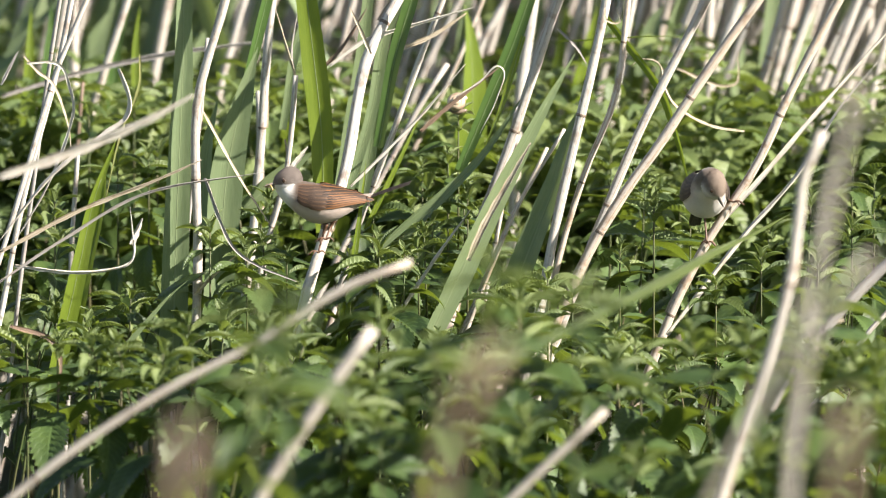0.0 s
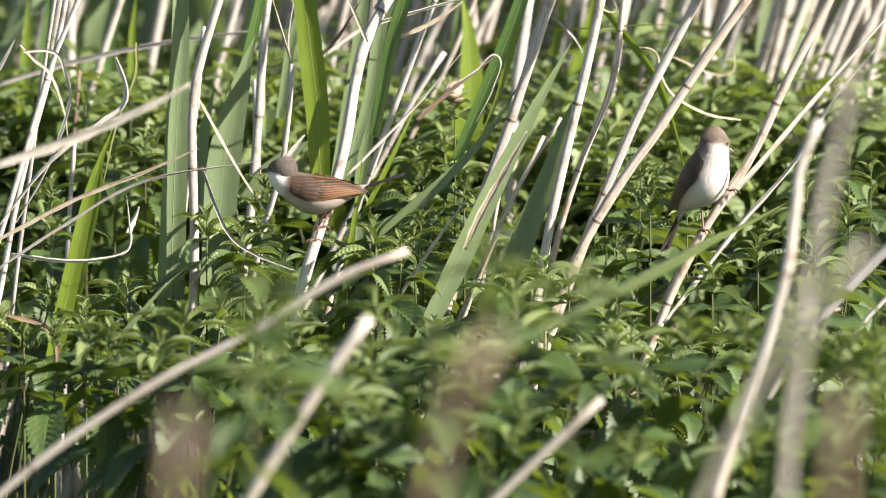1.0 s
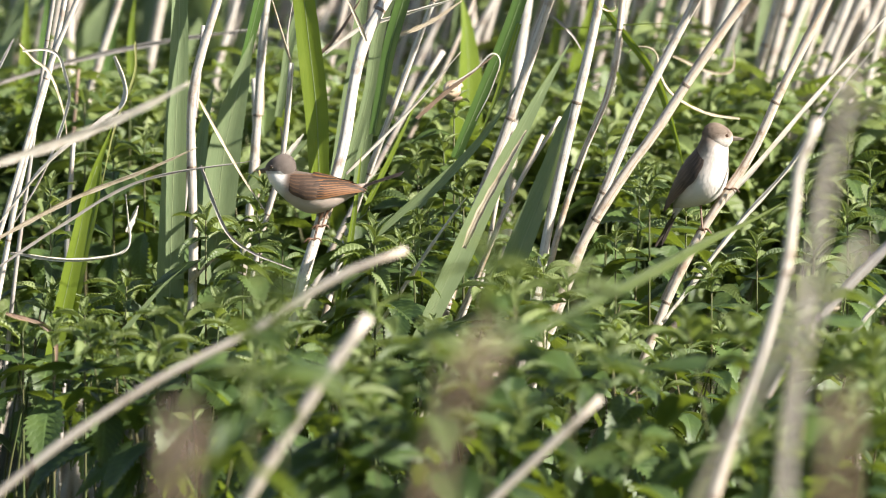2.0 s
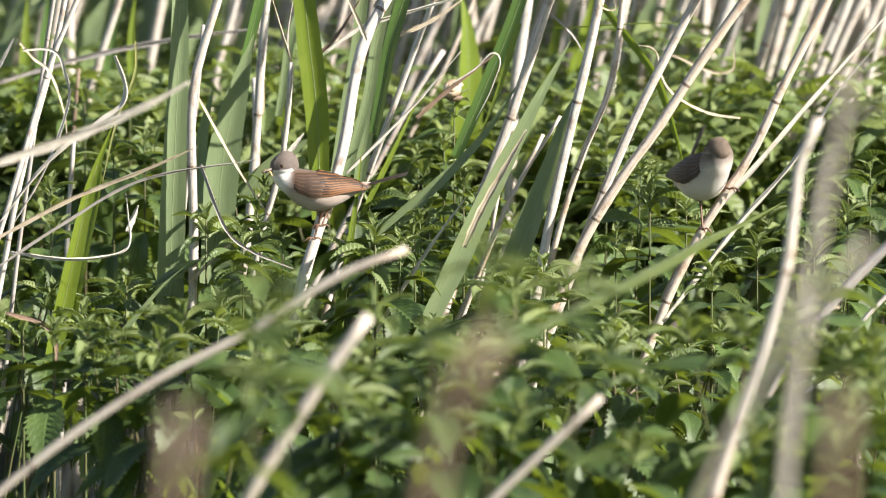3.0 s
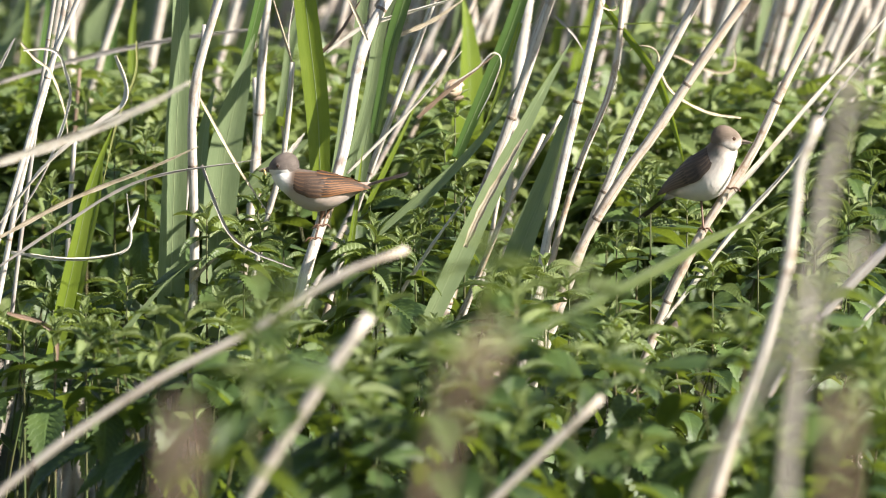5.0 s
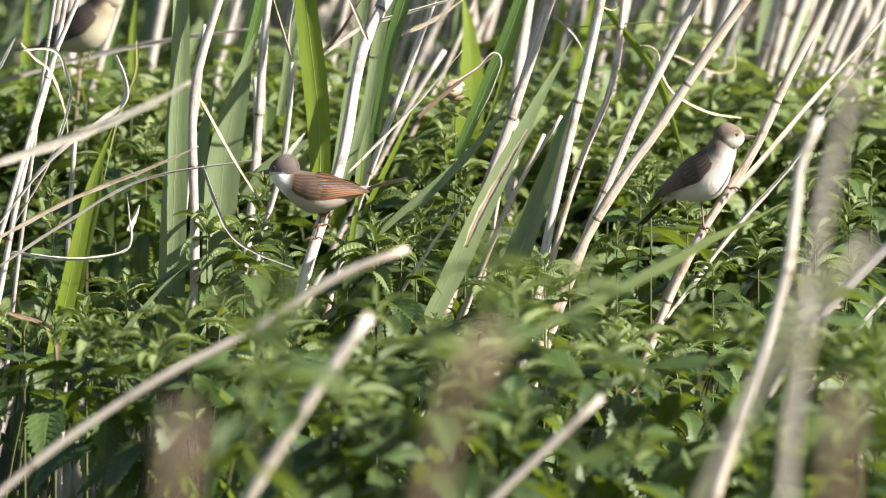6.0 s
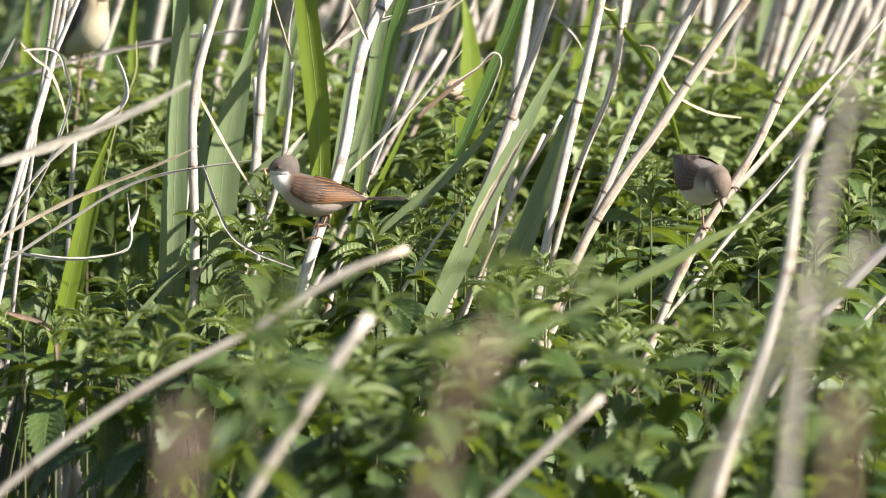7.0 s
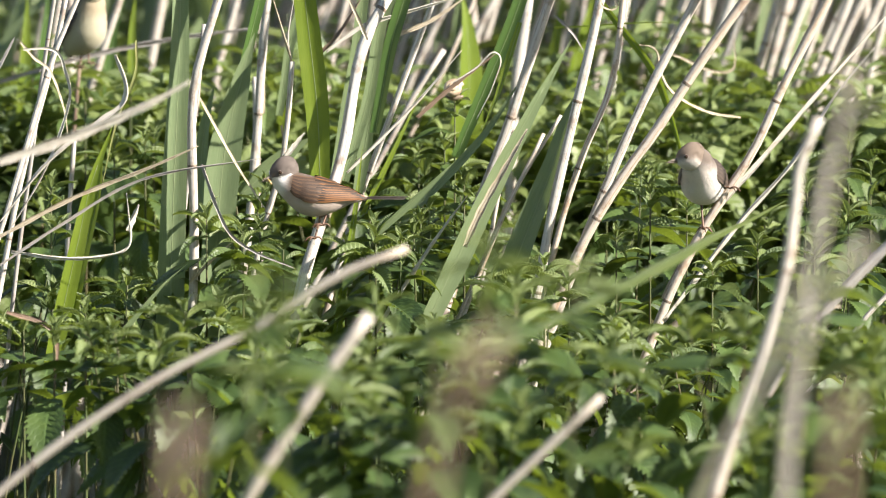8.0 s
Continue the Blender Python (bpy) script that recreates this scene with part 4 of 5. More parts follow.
green_blade([(-0.487, 1.000, 0.577), (-0.484, 1.000, 0.663), (-0.481, 1.000, 0.743)], 0.0169, 'bright', 0, 0.30, 0.03)
green_blade([(-0.472, 1.100, 0.594), (-0.466, 1.100, 0.667), (-0.462, 1.100, 0.735)], 0.0197, 'deep', 0, 0.30, 0.03)
green_blade([(-0.455, 1.500, 0.565), (-0.431, 1.500, 0.648), (-0.403, 1.500, 0.704)], 0.0423, 'grey', 0, 0.30, 0.03)
green_blade([(0.182, 0.120, 0.779), (0.224, 0.120, 0.723), (0.243, 0.120, 0.671), (0.258, 0.120, 0.616)], 0.0096, 'bright', 20, 0.50, 0.03)
green_blade([(0.083, -1.900, 0.685), (0.147, -1.500, 0.670), (0.210, -1.000, 0.643), (0.269, -0.600, 0.627), (0.311, -0.350, 0.616), (0.354, -0.150, 0.615)], 0.0210, 'olive', 62, 0.45, 0.30)
green_blade([(0.150, 0.300, 0.759), (0.223, 0.300, 0.763), (0.290, 0.300, 0.761)], 0.0049, 'bright', 60, 0.30, 0.03)
green_blade([(-0.441, -0.600, 0.474), (-0.386, -0.600, 0.482), (-0.333, -0.600, 0.492)], 0.0066, 'grey', 60, 0.30, 0.10)
green_blade([(-0.050, 0.040, 0.579), (-0.014, 0.040, 0.612), (0.013, 0.040, 0.638)], 0.0089, 'grey', 25, 0.30, 0.03)
green_blade([(-0.106, 0.020, 0.501), (-0.095, 0.020, 0.572), (-0.085, 0.020, 0.655)], 0.0089, 'bright', 0, 0.30, 0.10)
green_blade([(-0.319, -0.100, 0.490), (-0.290, -0.100, 0.523), (-0.266, -0.100, 0.543)], 0.0093, 'grey', 40, 0.30, 0.10)
green_blade([(0.072, 0.100, 0.750), (0.057, 0.100, 0.702), (0.039, 0.100, 0.660)], 0.0071, 'bright', 20, 0.30, 0.03)
green_blade([(-0.075, 0.200, 0.590), (-0.051, 0.200, 0.639), (-0.025, 0.200, 0.694)], 0.0072, 'bright', 30, 0.30, 0.03)
green_blade([(-0.173, 0.300, 0.691), (-0.164, 0.300, 0.746), (-0.146, 0.300, 0.795)], 0.0109, 'grey', 0, 0.30, 0.03)
green_blade([(-0.265, 0.300, 0.574), (-0.259, 0.300, 0.642), (-0.247, 0.300, 0.697)], 0.0182, 'grey', -20, 0.30, 0.03)
green_blade([(-0.356, 0.900, 0.638), (-0.357, 0.900, 0.703), (-0.352, 0.900, 0.750)], 0.0116, 'bright', 0, 0.30, 0.03)
green_blade([(-0.392, 1.100, 0.608), (-0.385, 1.100, 0.687), (-0.369, 1.100, 0.735)], 0.0132, 'deep', 0, 0.30, 0.03)
green_blade([(0.239, 1.300, 0.664), (0.246, 1.300, 0.698), (0.258, 1.300, 0.720)], 0.0268, 'grey', 0, 0.30, 0.03)
green_blade([(0.333, -0.900, 0.537), (0.352, -0.900, 0.580), (0.358, -0.900, 0.613)], 0.0107, 'bright', 20, 0.30, 0.10)

green_blade([(0.120, 0.060, 0.614), (0.152, 0.060, 0.614), (0.194, 0.060, 0.610), (0.248, 0.060, 0.603)], 0.0040, 'bright', 50, 0.30, 0.03)
dead_strip([(0.209, -3.200, -0.020), (0.239, -3.200, 0.711), (0.249, -3.200, 0.807), (0.257, -3.200, 0.894), (0.265, -3.200, 0.945), (0.277, -3.200, 0.972), (0.302, -3.200, 0.988)], 0.0060, 'grey')

# nettles that rise higher between the stems
for x, y, top, size in (
        (-0.071, -0.05, 0.569, 1.1), (-0.209, -0.05, 0.565, 1.05), (-0.247, -0.06, 0.589, 1.1), (-0.169, 0.05, 0.551, 0.8), (0.001, 0.25, 0.637, 0.8),
        (-0.027, 0.35, 0.619, 0.9), (0.218, 0.06, 0.604, 1.15), (0.259, 0.15, 0.577, 1.0), (0.333, 0.10, 0.546, 0.9), (-0.394, -0.35, 0.505, 1.1),
        (-0.427, -0.30, 0.500, 1.1), (-0.366, -0.25, 0.511, 1.0), (-0.328, -0.40, 0.490, 1.0), (-0.418, 0.15, 0.601, 0.9), (-0.358, 0.35, 0.625, 0.9),
        (-0.326, 0.40, 0.626, 0.9), (-0.399, 0.60, 0.658, 0.9), (-0.354, 0.75, 0.658, 0.9), (0.429, 0.10, 0.576, 1.0), (0.457, 0.20, 0.615, 1.0),
        (0.389, 0.00, 0.551, 1.0), (0.075, -0.10, 0.535, 1.0), (0.105, -0.06, 0.540, 1.0), (0.050, -0.13, 0.530, 1.0), (0.130, -0.10, 0.525, 1.0), (0.279, -0.10, 0.538, 1.0), (0.022, 0.20, 0.603, 0.9), (-0.062, 0.00, 0.551, 0.9), (0.183, 0.10, 0.552, 0.9)):
    nettle(x, y, top, size, (0.0, 0.0), 0.07 if x < -0.3 and y < 0 else 0.22)
for x, y, top in (
        (-0.187, 0.08, 0.568), (-0.110, 0.07, 0.551), (-0.050, -0.01, 0.563), (-0.023, 0.05, 0.565), (-0.086, 0.14, 0.562), (-0.014, 0.12, 0.573),
        (-0.079, 0.23, 0.596), (-0.025, 0.33, 0.605), (0.002, 0.15, 0.586), (0.024, 0.33, 0.611), (-0.186, 0.15, 0.586), (-0.185, 0.23, 0.596),
        (0.176, 0.43, 0.626), (0.199, 0.28, 0.610), (0.378, 0.23, 0.596), (0.438, 0.33, 0.630)):
    nettle(x, y, top, 0.9, (weed.uniform(-0.02, 0.02), -0.025), 0.13)

# a clump of large-leaved nettles in front of the reeds' feet
for x, y, top, size in (
        (-0.300, -0.50, 0.525, 1.1), (-0.260, -0.54, 0.530, 1.1), (-0.220, -0.50, 0.530, 1.1), (-0.330, -0.56, 0.505, 1.1),
        (-0.285, -0.62, 0.535, 1.1), (-0.225, -0.66, 0.555, 1.1), (-0.165, -0.62, 0.550, 1.1), (-0.110, -0.70, 0.555, 1.1), (-0.250, -0.78, 0.555, 1.05),
        (-0.020, -1.20, 0.585, 1.15), (-0.060, -1.10, 0.570, 1.15), (-0.100, -1.25, 0.570, 1.2), (-0.045, -1.30, 0.540, 1.15), (-0.140, -1.10, 0.555, 1.1),
        (-0.180, -1.25, 0.560, 1.15), (-0.085, -0.95, 0.545, 1.0), (-0.210, -1.05, 0.545, 1.0),
        (0.185, -0.40, 0.520, 1.1), (0.215, -0.45, 0.515, 1.1), (0.240, -0.38, 0.510, 1.0), (0.160, -0.50, 0.505, 1.1)):
    nettle(x, y, top, size, None, 0.26)
for y, high in ((-0.95, 0.600), (-1.14, 0.600), (-1.36, 0.565)):
    x = 0.015
    while x < 0.45:
        if not 0.12 < x < 0.255:          # a dark gap between the plants
            nettle(x + weed.uniform(-0.015, 0.015), y + weed.uniform(-0.06, 0.06), high + weed.uniform(-0.040, 0.015), weed.uniform(1.1, 1.35), None, 0.24)
        x += 0.044

# nettles close to the camera, large and soft
for x, y, top, size in (
        (-0.185, -2.6, 0.735, 1.0), (-0.150, -3.0, 0.845, 1.0), (-0.115, -2.3, 0.735, 0.9), (-0.020, -2.0, 0.700, 1.0), (0.041, -2.4, 0.800, 1.0),
        (0.095, -2.2, 0.765, 1.0), (0.350, -1.9, 0.670, 0.9)):
    nettle(x, y, top, size * 0.85, None, 0.08)


def snail(at, r):
    """A small banded snail shell, a rising coil, resting on a leaf top."""
    ob = thing("snail", at, "small pale brown banded snail resting on a green shoot", "snail")
    line, rad = [], []
    for i in range(46):
        u = i / 45
        w = u * 2 * math.pi * 2.6
        q = r * 0.62 * (1 - u * 0.93)
        line.append(np.array((q * math.cos(w), q * math.sin(w) * 0.95, r * 0.9 * u ** 0.8)))
        rad.append(r * 0.52 * (1 - u * 0.86))
    part("shell", tube("shell", line, rad, 12), SHELL, ob, at=pose(0, 0, 0, 60, -20, 10))
    body = [np.array((-r * 0.8 + r * 1.7 * u, -r * 0.1, -r * 0.55 - r * 0.2 * math.sin(u * 3))) for u in np.linspace(0, 1, 9)]
    part("foot", tube("foot", body, [r * f for f in (0.05, 0.18, 0.26, 0.3, 0.3, 0.28, 0.24, 0.18, 0.08)], 8), SLUG, ob, "soft brown foot")
    return ob


SHELL = plain_mat("snail_shell", (0.60, 0.47, 0.33), (0.28, 0.19, 0.13), 70.0, 0.3, 0.5)
SLUG = plain_mat("snail_foot", (0.14, 0.10, 0.07), (0.22, 0.17, 0.12), 200.0, 0.4, 0.5)
snail((0.011, 0.25, 0.694), 0.0115)
nettle(0.012, 0.262, 0.683, 0.7, (0.0, 0.0))


# ---- birds ----
def plumage_mat(name, back, belly, flank, bib, split, soft, rise):
    """Body feathers: dark above, pale below, fine barbs."""
    s = Shade(name)
    p = s.coord("Object")
    x = s.axes(p)
    wob = s.noise(p, 160.0, 4.0)
    z = s.math("ADD", x[2], s.math("MULTIPLY", s.math("SUBTRACT", wob, 0.5), 0.006))
    c = s.mix(s.span(z, split - soft, split + soft), belly, back)
    side = s.math("MULTIPLY", s.span(z, split - 0.016, split - 0.001), 0.6)
    c = s.mix(s.math("MULTIPLY", side, s.span(z, split + soft, split - soft)), c, flank)
    c = s.mix(s.math("MULTIPLY", s.span(x[0], 0.026, 0.036), s.span(z, split + rise + 0.004, split + rise - 0.003)), c, bib)
    barb = s.noise(s.stretch(p, 250.0, 900.0, 700.0), 1.0, 3.0)
    c = s.mix(s.math("MULTIPLY", s.span(barb, 0.45, 0.8), 0.12), c, tuple(v * 0.6 for v in back))
    s.bump(s.math("ADD", barb, wob), 0.2, 0.0003)
    s.set(s.bsdf, "Sheen_Weight", 0.15)
    return s.finish(c, 0.8, 0.2)


def head_mat(name, crown, cheek, throat, split, blur=0.0006):
    """Head feathers: crown over a pale throat that runs up to the bill."""
    s = Shade(name)
    p = s.coord("Object")
    x = s.axes(p)
    wob = s.noise(p, 260.0, 4.0)
    z = s.math("ADD", x[2], s.math("MULTIPLY", s.math("SUBTRACT", wob, 0.5), 0.003))
    z = s.math("ADD", z, s.math("MULTIPLY", s.math("MAXIMUM", s.math("SUBTRACT", -0.001, x[0]), 0.0), 0.9))
    c = s.mix(s.span(z, split + 0.001, split + 0.006), cheek, crown)
    c = s.mix(s.span(z, split + blur, split - blur), c, throat)
    barb = s.noise(s.stretch(p, 300.0, 900.0, 900.0), 1.0, 3.0)
    c = s.mix(s.math("MULTIPLY", s.span(barb, 0.45, 0.8), 0.2), c, tuple(v * 0.6 for v in crown))
    s.bump(s.math("ADD", barb, wob), 0.5, 0.0005)
    return s.finish(c, 0.8, 0.2)


def feather_mat(name, core, edge, where=0.45):
    """One quill: dark shaft and vane, lighter fringe."""
    s = Shade(name)
    uv = s.coord("UV")
    x = s.axes(uv)
    a = s.math("ABSOLUTE", x[0])
    barb = s.noise(s.stretch(uv, 4.0, 30.0, 1.0), 5.0, 2.0)
    c = s.mix(s.span(s.math("ADD", a, s.math("MULTIPLY", barb, 0.3)), where, where + 0.4), core, edge)
    c = s.mix(s.span(a, 0.08, 0.02), c, tuple(v * 0.5 for v in core))
    s.bump(barb, 0.3, 0.0003)
    return s.finish(c, 0.6, 0.3)


HORN = plain_mat("bill_horn", (0.09, 0.075, 0.06), (0.19, 0.15, 0.115), 300.0, 0.4, 0.5)
LEG = plain_mat("leg_skin", (0.15, 0.078, 0.045), (0.09, 0.05, 0.032), 400.0, 0.5, 0.4)
EYE_BLACK = plain_mat("eye", (0.020, 0.012, 0.008), (0.06, 0.03, 0.015), 200.0, 0.08, 0.6)
EYE_RING = plain_mat("eye_ring", (0.52, 0.42, 0.34), (0.38, 0.28, 0.21), 400.0, 0.7, 0.2)
GRUB = plain_mat("caterpillar", (0.42, 0.31, 0.10), (0.30, 0.20, 0.08), 300.0, 0.4, 0.5)

SIZE = 0.93
BODY_X = np.array([-0.047, -0.040, -0.030, -0.018, -0.004, 0.010, 0.022, 0.032, 0.040, 0.048, 0.053, 0.058])
BODY_Y = np.array([0.0015, 0.0060, 0.0120, 0.0172, 0.0200, 0.0198, 0.0170, 0.0142, 0.0130, 0.0116, 0.0104, 0.0080])
BODY_Z = np.array([0.0015, 0.0060, 0.0115, 0.0170, 0.0205, 0.0205, 0.0180, 0.0152, 0.0134, 0.0118, 0.0106, 0.0080])
BODY_C = np.array([0.0060, 0.0050, 0.0030, 0.0005, -0.0015, -0.0005, 0.0025, 0.0068, 0.0112, 0.0142, 0.0158, 0.0165])
WING_X = np.array([-0.075, -0.055, -0.035, -0.018, -0.004, 0.010, 0.024, 0.034])
WING_Y = np.array([0.0035, 0.0060, 0.0120, 0.0172, 0.0200, 0.0198, 0.0165, 0.0130])
WING_Z = np.array([0.0030, 0.0055, 0.0112, 0.0165, 0.0203, 0.0205, 0.0175, 0.0140])
WING_C = np.array([0.0085, 0.0065, 0.0035, 0.0005, -0.0015, -0.0005, 0.0030, 0.0075])


def eased(x, xs, ys, reach=0.006):
    return float(np.mean(np.interp(np.linspace(x - reach, x + reach, 9), xs, ys)))


def on_body(x, phi, lift, side, wing=False):
    """A point on the body or on the folded wing's shell, phi degrees down from the back."""
    xs, ys, zs, cs = (WING_X, WING_Y, WING_Z, WING_C) if wing else (BODY_X, BODY_Y, BODY_Z, BODY_C)
    w = radians(phi)
    ry, rz, c = eased(x, xs, ys) + lift, eased(x, xs, zs) + lift, eased(x, xs, cs, 0.008)
    if not wing and x > 0.038:                       # the neck closes in a dome
        f = math.sqrt(max(0.0, 1 - ((x - 0.038) / 0.0145) ** 2))
        ry, rz = ry * f, rz * f
    return np.array((x, side * ry * math.sin(w), c + rz * math.cos(w))) * SIZE


def torso_mesh():
    n, seg = 38, 26
    verts, faces = [], []
    for i in range(n):
        x = -0.047 + 0.0995 * i / (n - 1)
        for k in range(seg):
            verts.append(on_body(x, 360 * k / seg, 0, 1))
    for i in range(n - 1):
        for k in range(seg):
            q = (k + 1) % seg
            faces.append((i * seg + k, i * seg + seg + k, i * seg + seg + q, i * seg + q))
    faces.append(tuple(range(seg))[::-1])
    faces.append(tuple((n - 1) * seg + k for k in range(seg)))
    return mesh_of("torso", verts, faces)


def tufts_mesh(spot, count, length, width, rise, seed):
    """Small overlapping contour feathers; spot(rng) gives a root, the way back and the outward way."""
    r = random.Random(seed)
    verts, faces, ways = [], [], []
    for i in range(count):
        p, back, out = spot(r)
        side = np.cross(back, out)
        l, w = length * r.uniform(0.7, 1.3), width * r.uniform(0.7, 1.2)
        o = len(verts)
        verts += [p - out * 0.0003, p + back * l * 0.5 + side * w / 2 + out * rise * 0.35, p + back * l + out * rise * r.uniform(0.4, 1.3),
                  p + back * l * 0.5 - side * w / 2 + out * rise * 0.35, p + back * l * 0.5 + out * rise * 0.75]
        faces += [(o, o + 1, o + 4), (o + 1, o + 2, o + 4), (o + 2, o + 3, o + 4), (o + 3, o, o + 4)]
        ways += [tuple(out)] * 5
    me = mesh_of("plumage", verts, faces)
    me.normals_split_custom_set_from_vertices(ways)
    return me


def torso_spot(r):
    x, phi = r.uniform(-0.036, 0.044), r.uniform(0, 360)
    p, q = on_body(x, phi, 0, 1), on_body(x - 0.003, phi, 0, 1)
    back = (q - p) / np.linalg.norm(q - p)
    out = np.array((0.0, math.sin(radians(phi)), math.cos(radians(phi))))
    out = out - back * np.dot(out, back)
    return p, back, out / np.linalg.norm(out)


HEAD_R = np.array((0.0156, 0.0130, 0.0134)) * SIZE


def head_point(a, b):
    """On the head: a round from the bill, b up, degrees; a flat sloping brow and a raised crown."""
    v = np.array((math.cos(radians(b)) * math.cos(radians(a)), math.cos(radians(b)) * math.sin(radians(a)), math.sin(radians(b))))
    p = v * HEAD_R
    if v[0] > 0:
        p[2] -= 0.0022 * v[0] ** 2 * max(0.0, v[2])
        p[1] *= 1 - 0.18 * v[0] ** 2
    p[2] += 0.0034 * max(0.0, v[2]) * max(0.0, -v[0] + 0.5)
    return p, v / np.linalg.norm(v)


def head_mesh():
    rows, seg = 14, 24
    verts, faces = [], []
    for i in range(rows + 1):
        for k in range(seg):
            verts.append(head_point(360 * k / seg, -90 + 180 * i / rows)[0])
    for i in range(rows):
        for k in range(seg):
            q = (k + 1) % seg
            faces.append((i * seg + k, i * seg + q, i * seg + seg + q, i * seg + seg + k))
    return mesh_of("head", verts, faces)


def head_spot(r):
    a, b = r.uniform(25, 335), math.degrees(math.asin(r.uniform(-0.95, 0.98)))
    p, v = head_point(a, b)
    back = np.array((-1.0, 0, -0.25))
    back = back - v * np.dot(back, v)
    n = np.linalg.norm(back)
    back = back / n if n > 0.05 else np.array((0.0, 0, -1.0))
    return p, back, v


def quill(root, tip, width, side, arch=0.0006):
    """A single feather laid on the wing's shell from root to tip, each (x, phi, lift)."""
    verts, uvs, faces = [], [], []
    steps = 8
    for i in range(steps + 1):
        s = i / steps
        x, phi, lift = (root[j] + (tip[j] - root[j]) * s for j in range(3))
        p = on_body(x, phi, lift, side, True)
        q = on_body(x - 0.002, phi + (tip[1] - root[1]) * 0.05, lift, side, True)
        along = (q - p) / np.linalg.norm(q - p)
        out = np.array((0.0, side * math.sin(radians(phi)), math.cos(radians(phi))))
        across = np.cross(out, along)
        across /= np.linalg.norm(across)
        w = width * SIZE / 2 * min(1.0, 0.45 + 2.2 * s) * math.sqrt(max(0.03, 1 - s ** 5))
        for k in (-1.0, 0.0, 1.0):
            verts.append(p + across * k * w + out * (arch * (1 - k * k)))
            uvs.append((k, s))
    for i in range(steps):
        for k in range(2):
            j = i * 3 + k
            faces.append((j, j + 1, j + 4, j + 3))
    return mesh_of("feather", verts, faces, uvs)


def tail_quill(angle, drop, length, width):
    """A tail feather from the tail's base backwards, fanned by angle degrees."""
    verts, uvs, faces = [], [], []
    c, s_ = math.cos(radians(angle)), math.sin(radians(angle))
    for i in range(9):
        s = i / 8
        l, w = length * SIZE * s, width * SIZE / 2 * (0.5 + 0.5 * s) * math.sqrt(max(0.05, 1 - s ** 8))
        for k in (-1.0, 0.0, 1.0):
            verts.append((-l * c - k * w * s_, l * s_ * -1 + k * w * c, -drop + 0.0005 * (1 - k * k) - 0.002 * s * s))
            uvs.append((k, s))
    for i in range(8):
        for k in range(2):
            j = i * 3 + k
            faces.append((j, j + 1, j + 4, j + 3))
    return mesh_of("tail_feather", verts, faces, uvs)


def cone_bill(length, deep, wide, hook, up):
    line = [np.array((length * u, 0, up - hook * u * u)) for u in np.linspace(0, 1, 8)]
    return tube("bill", line, [max(0.0002, wide * (1 - u) ** 0.8) for u in np.linspace(0, 1, 8)], 8, deep)


def ball(name, r):
    bm = bmesh.new()
    bmesh.ops.create_uvsphere(bm, u_segments=14, v_segments=9, radius=r)
    me = bpy.data.meshes.new(name)
    bm.to_mesh(me)
    bm.free()
    me.polygons.foreach_set("use_smooth", [True] * len(me.polygons))
    return me


TORSO, TUFTS = torso_mesh(), tufts_mesh(torso_spot, 3200, 0.0048, 0.0012, 0.00005, 3)
HEAD, CROWN = head_mesh(), tufts_mesh(head_spot, 2200, 0.0034, 0.0007, 0.0003, 4)
QUILLS = []
for side in (1, -1):
    for k in range(7):      # primaries and secondaries, the lowest the longest
        u = k / 6
        QUILLS.append((side, "flight_feather", (0.004 - 0.004 * u, 96 - 44 * u, 0.0006 + 0.0002 * k), (-0.056 + 0.019 * u ** 1.5, 66 - 42 * u, 0.0005 + 0.00025 * k), 0.0066))
    for k in range(3):      # tertials over the back
        QUILLS.append((side, "tertial", (0.003, 52 - 16 * k, 0.0014 + 0.0002 * k), (-0.032 + 0.006 * k, 34 - 13 * k, 0.0014 + 0.0002 * k), 0.0105))
    for k in range(7):      # greater coverts
        QUILLS.append((side, "wing_covert", (0.016, 100 - 10 * k, 0.0010), (-0.004 - 0.0008 * k, 94 - 11.5 * k, 0.0019), 0.0062))
    for k in range(6):      # lesser coverts
        QUILLS.append((side, "wing_covert", (0.027, 96 - 10 * k, 0.0000), (0.008, 96 - 12 * k, 0.0015), 0.0070))


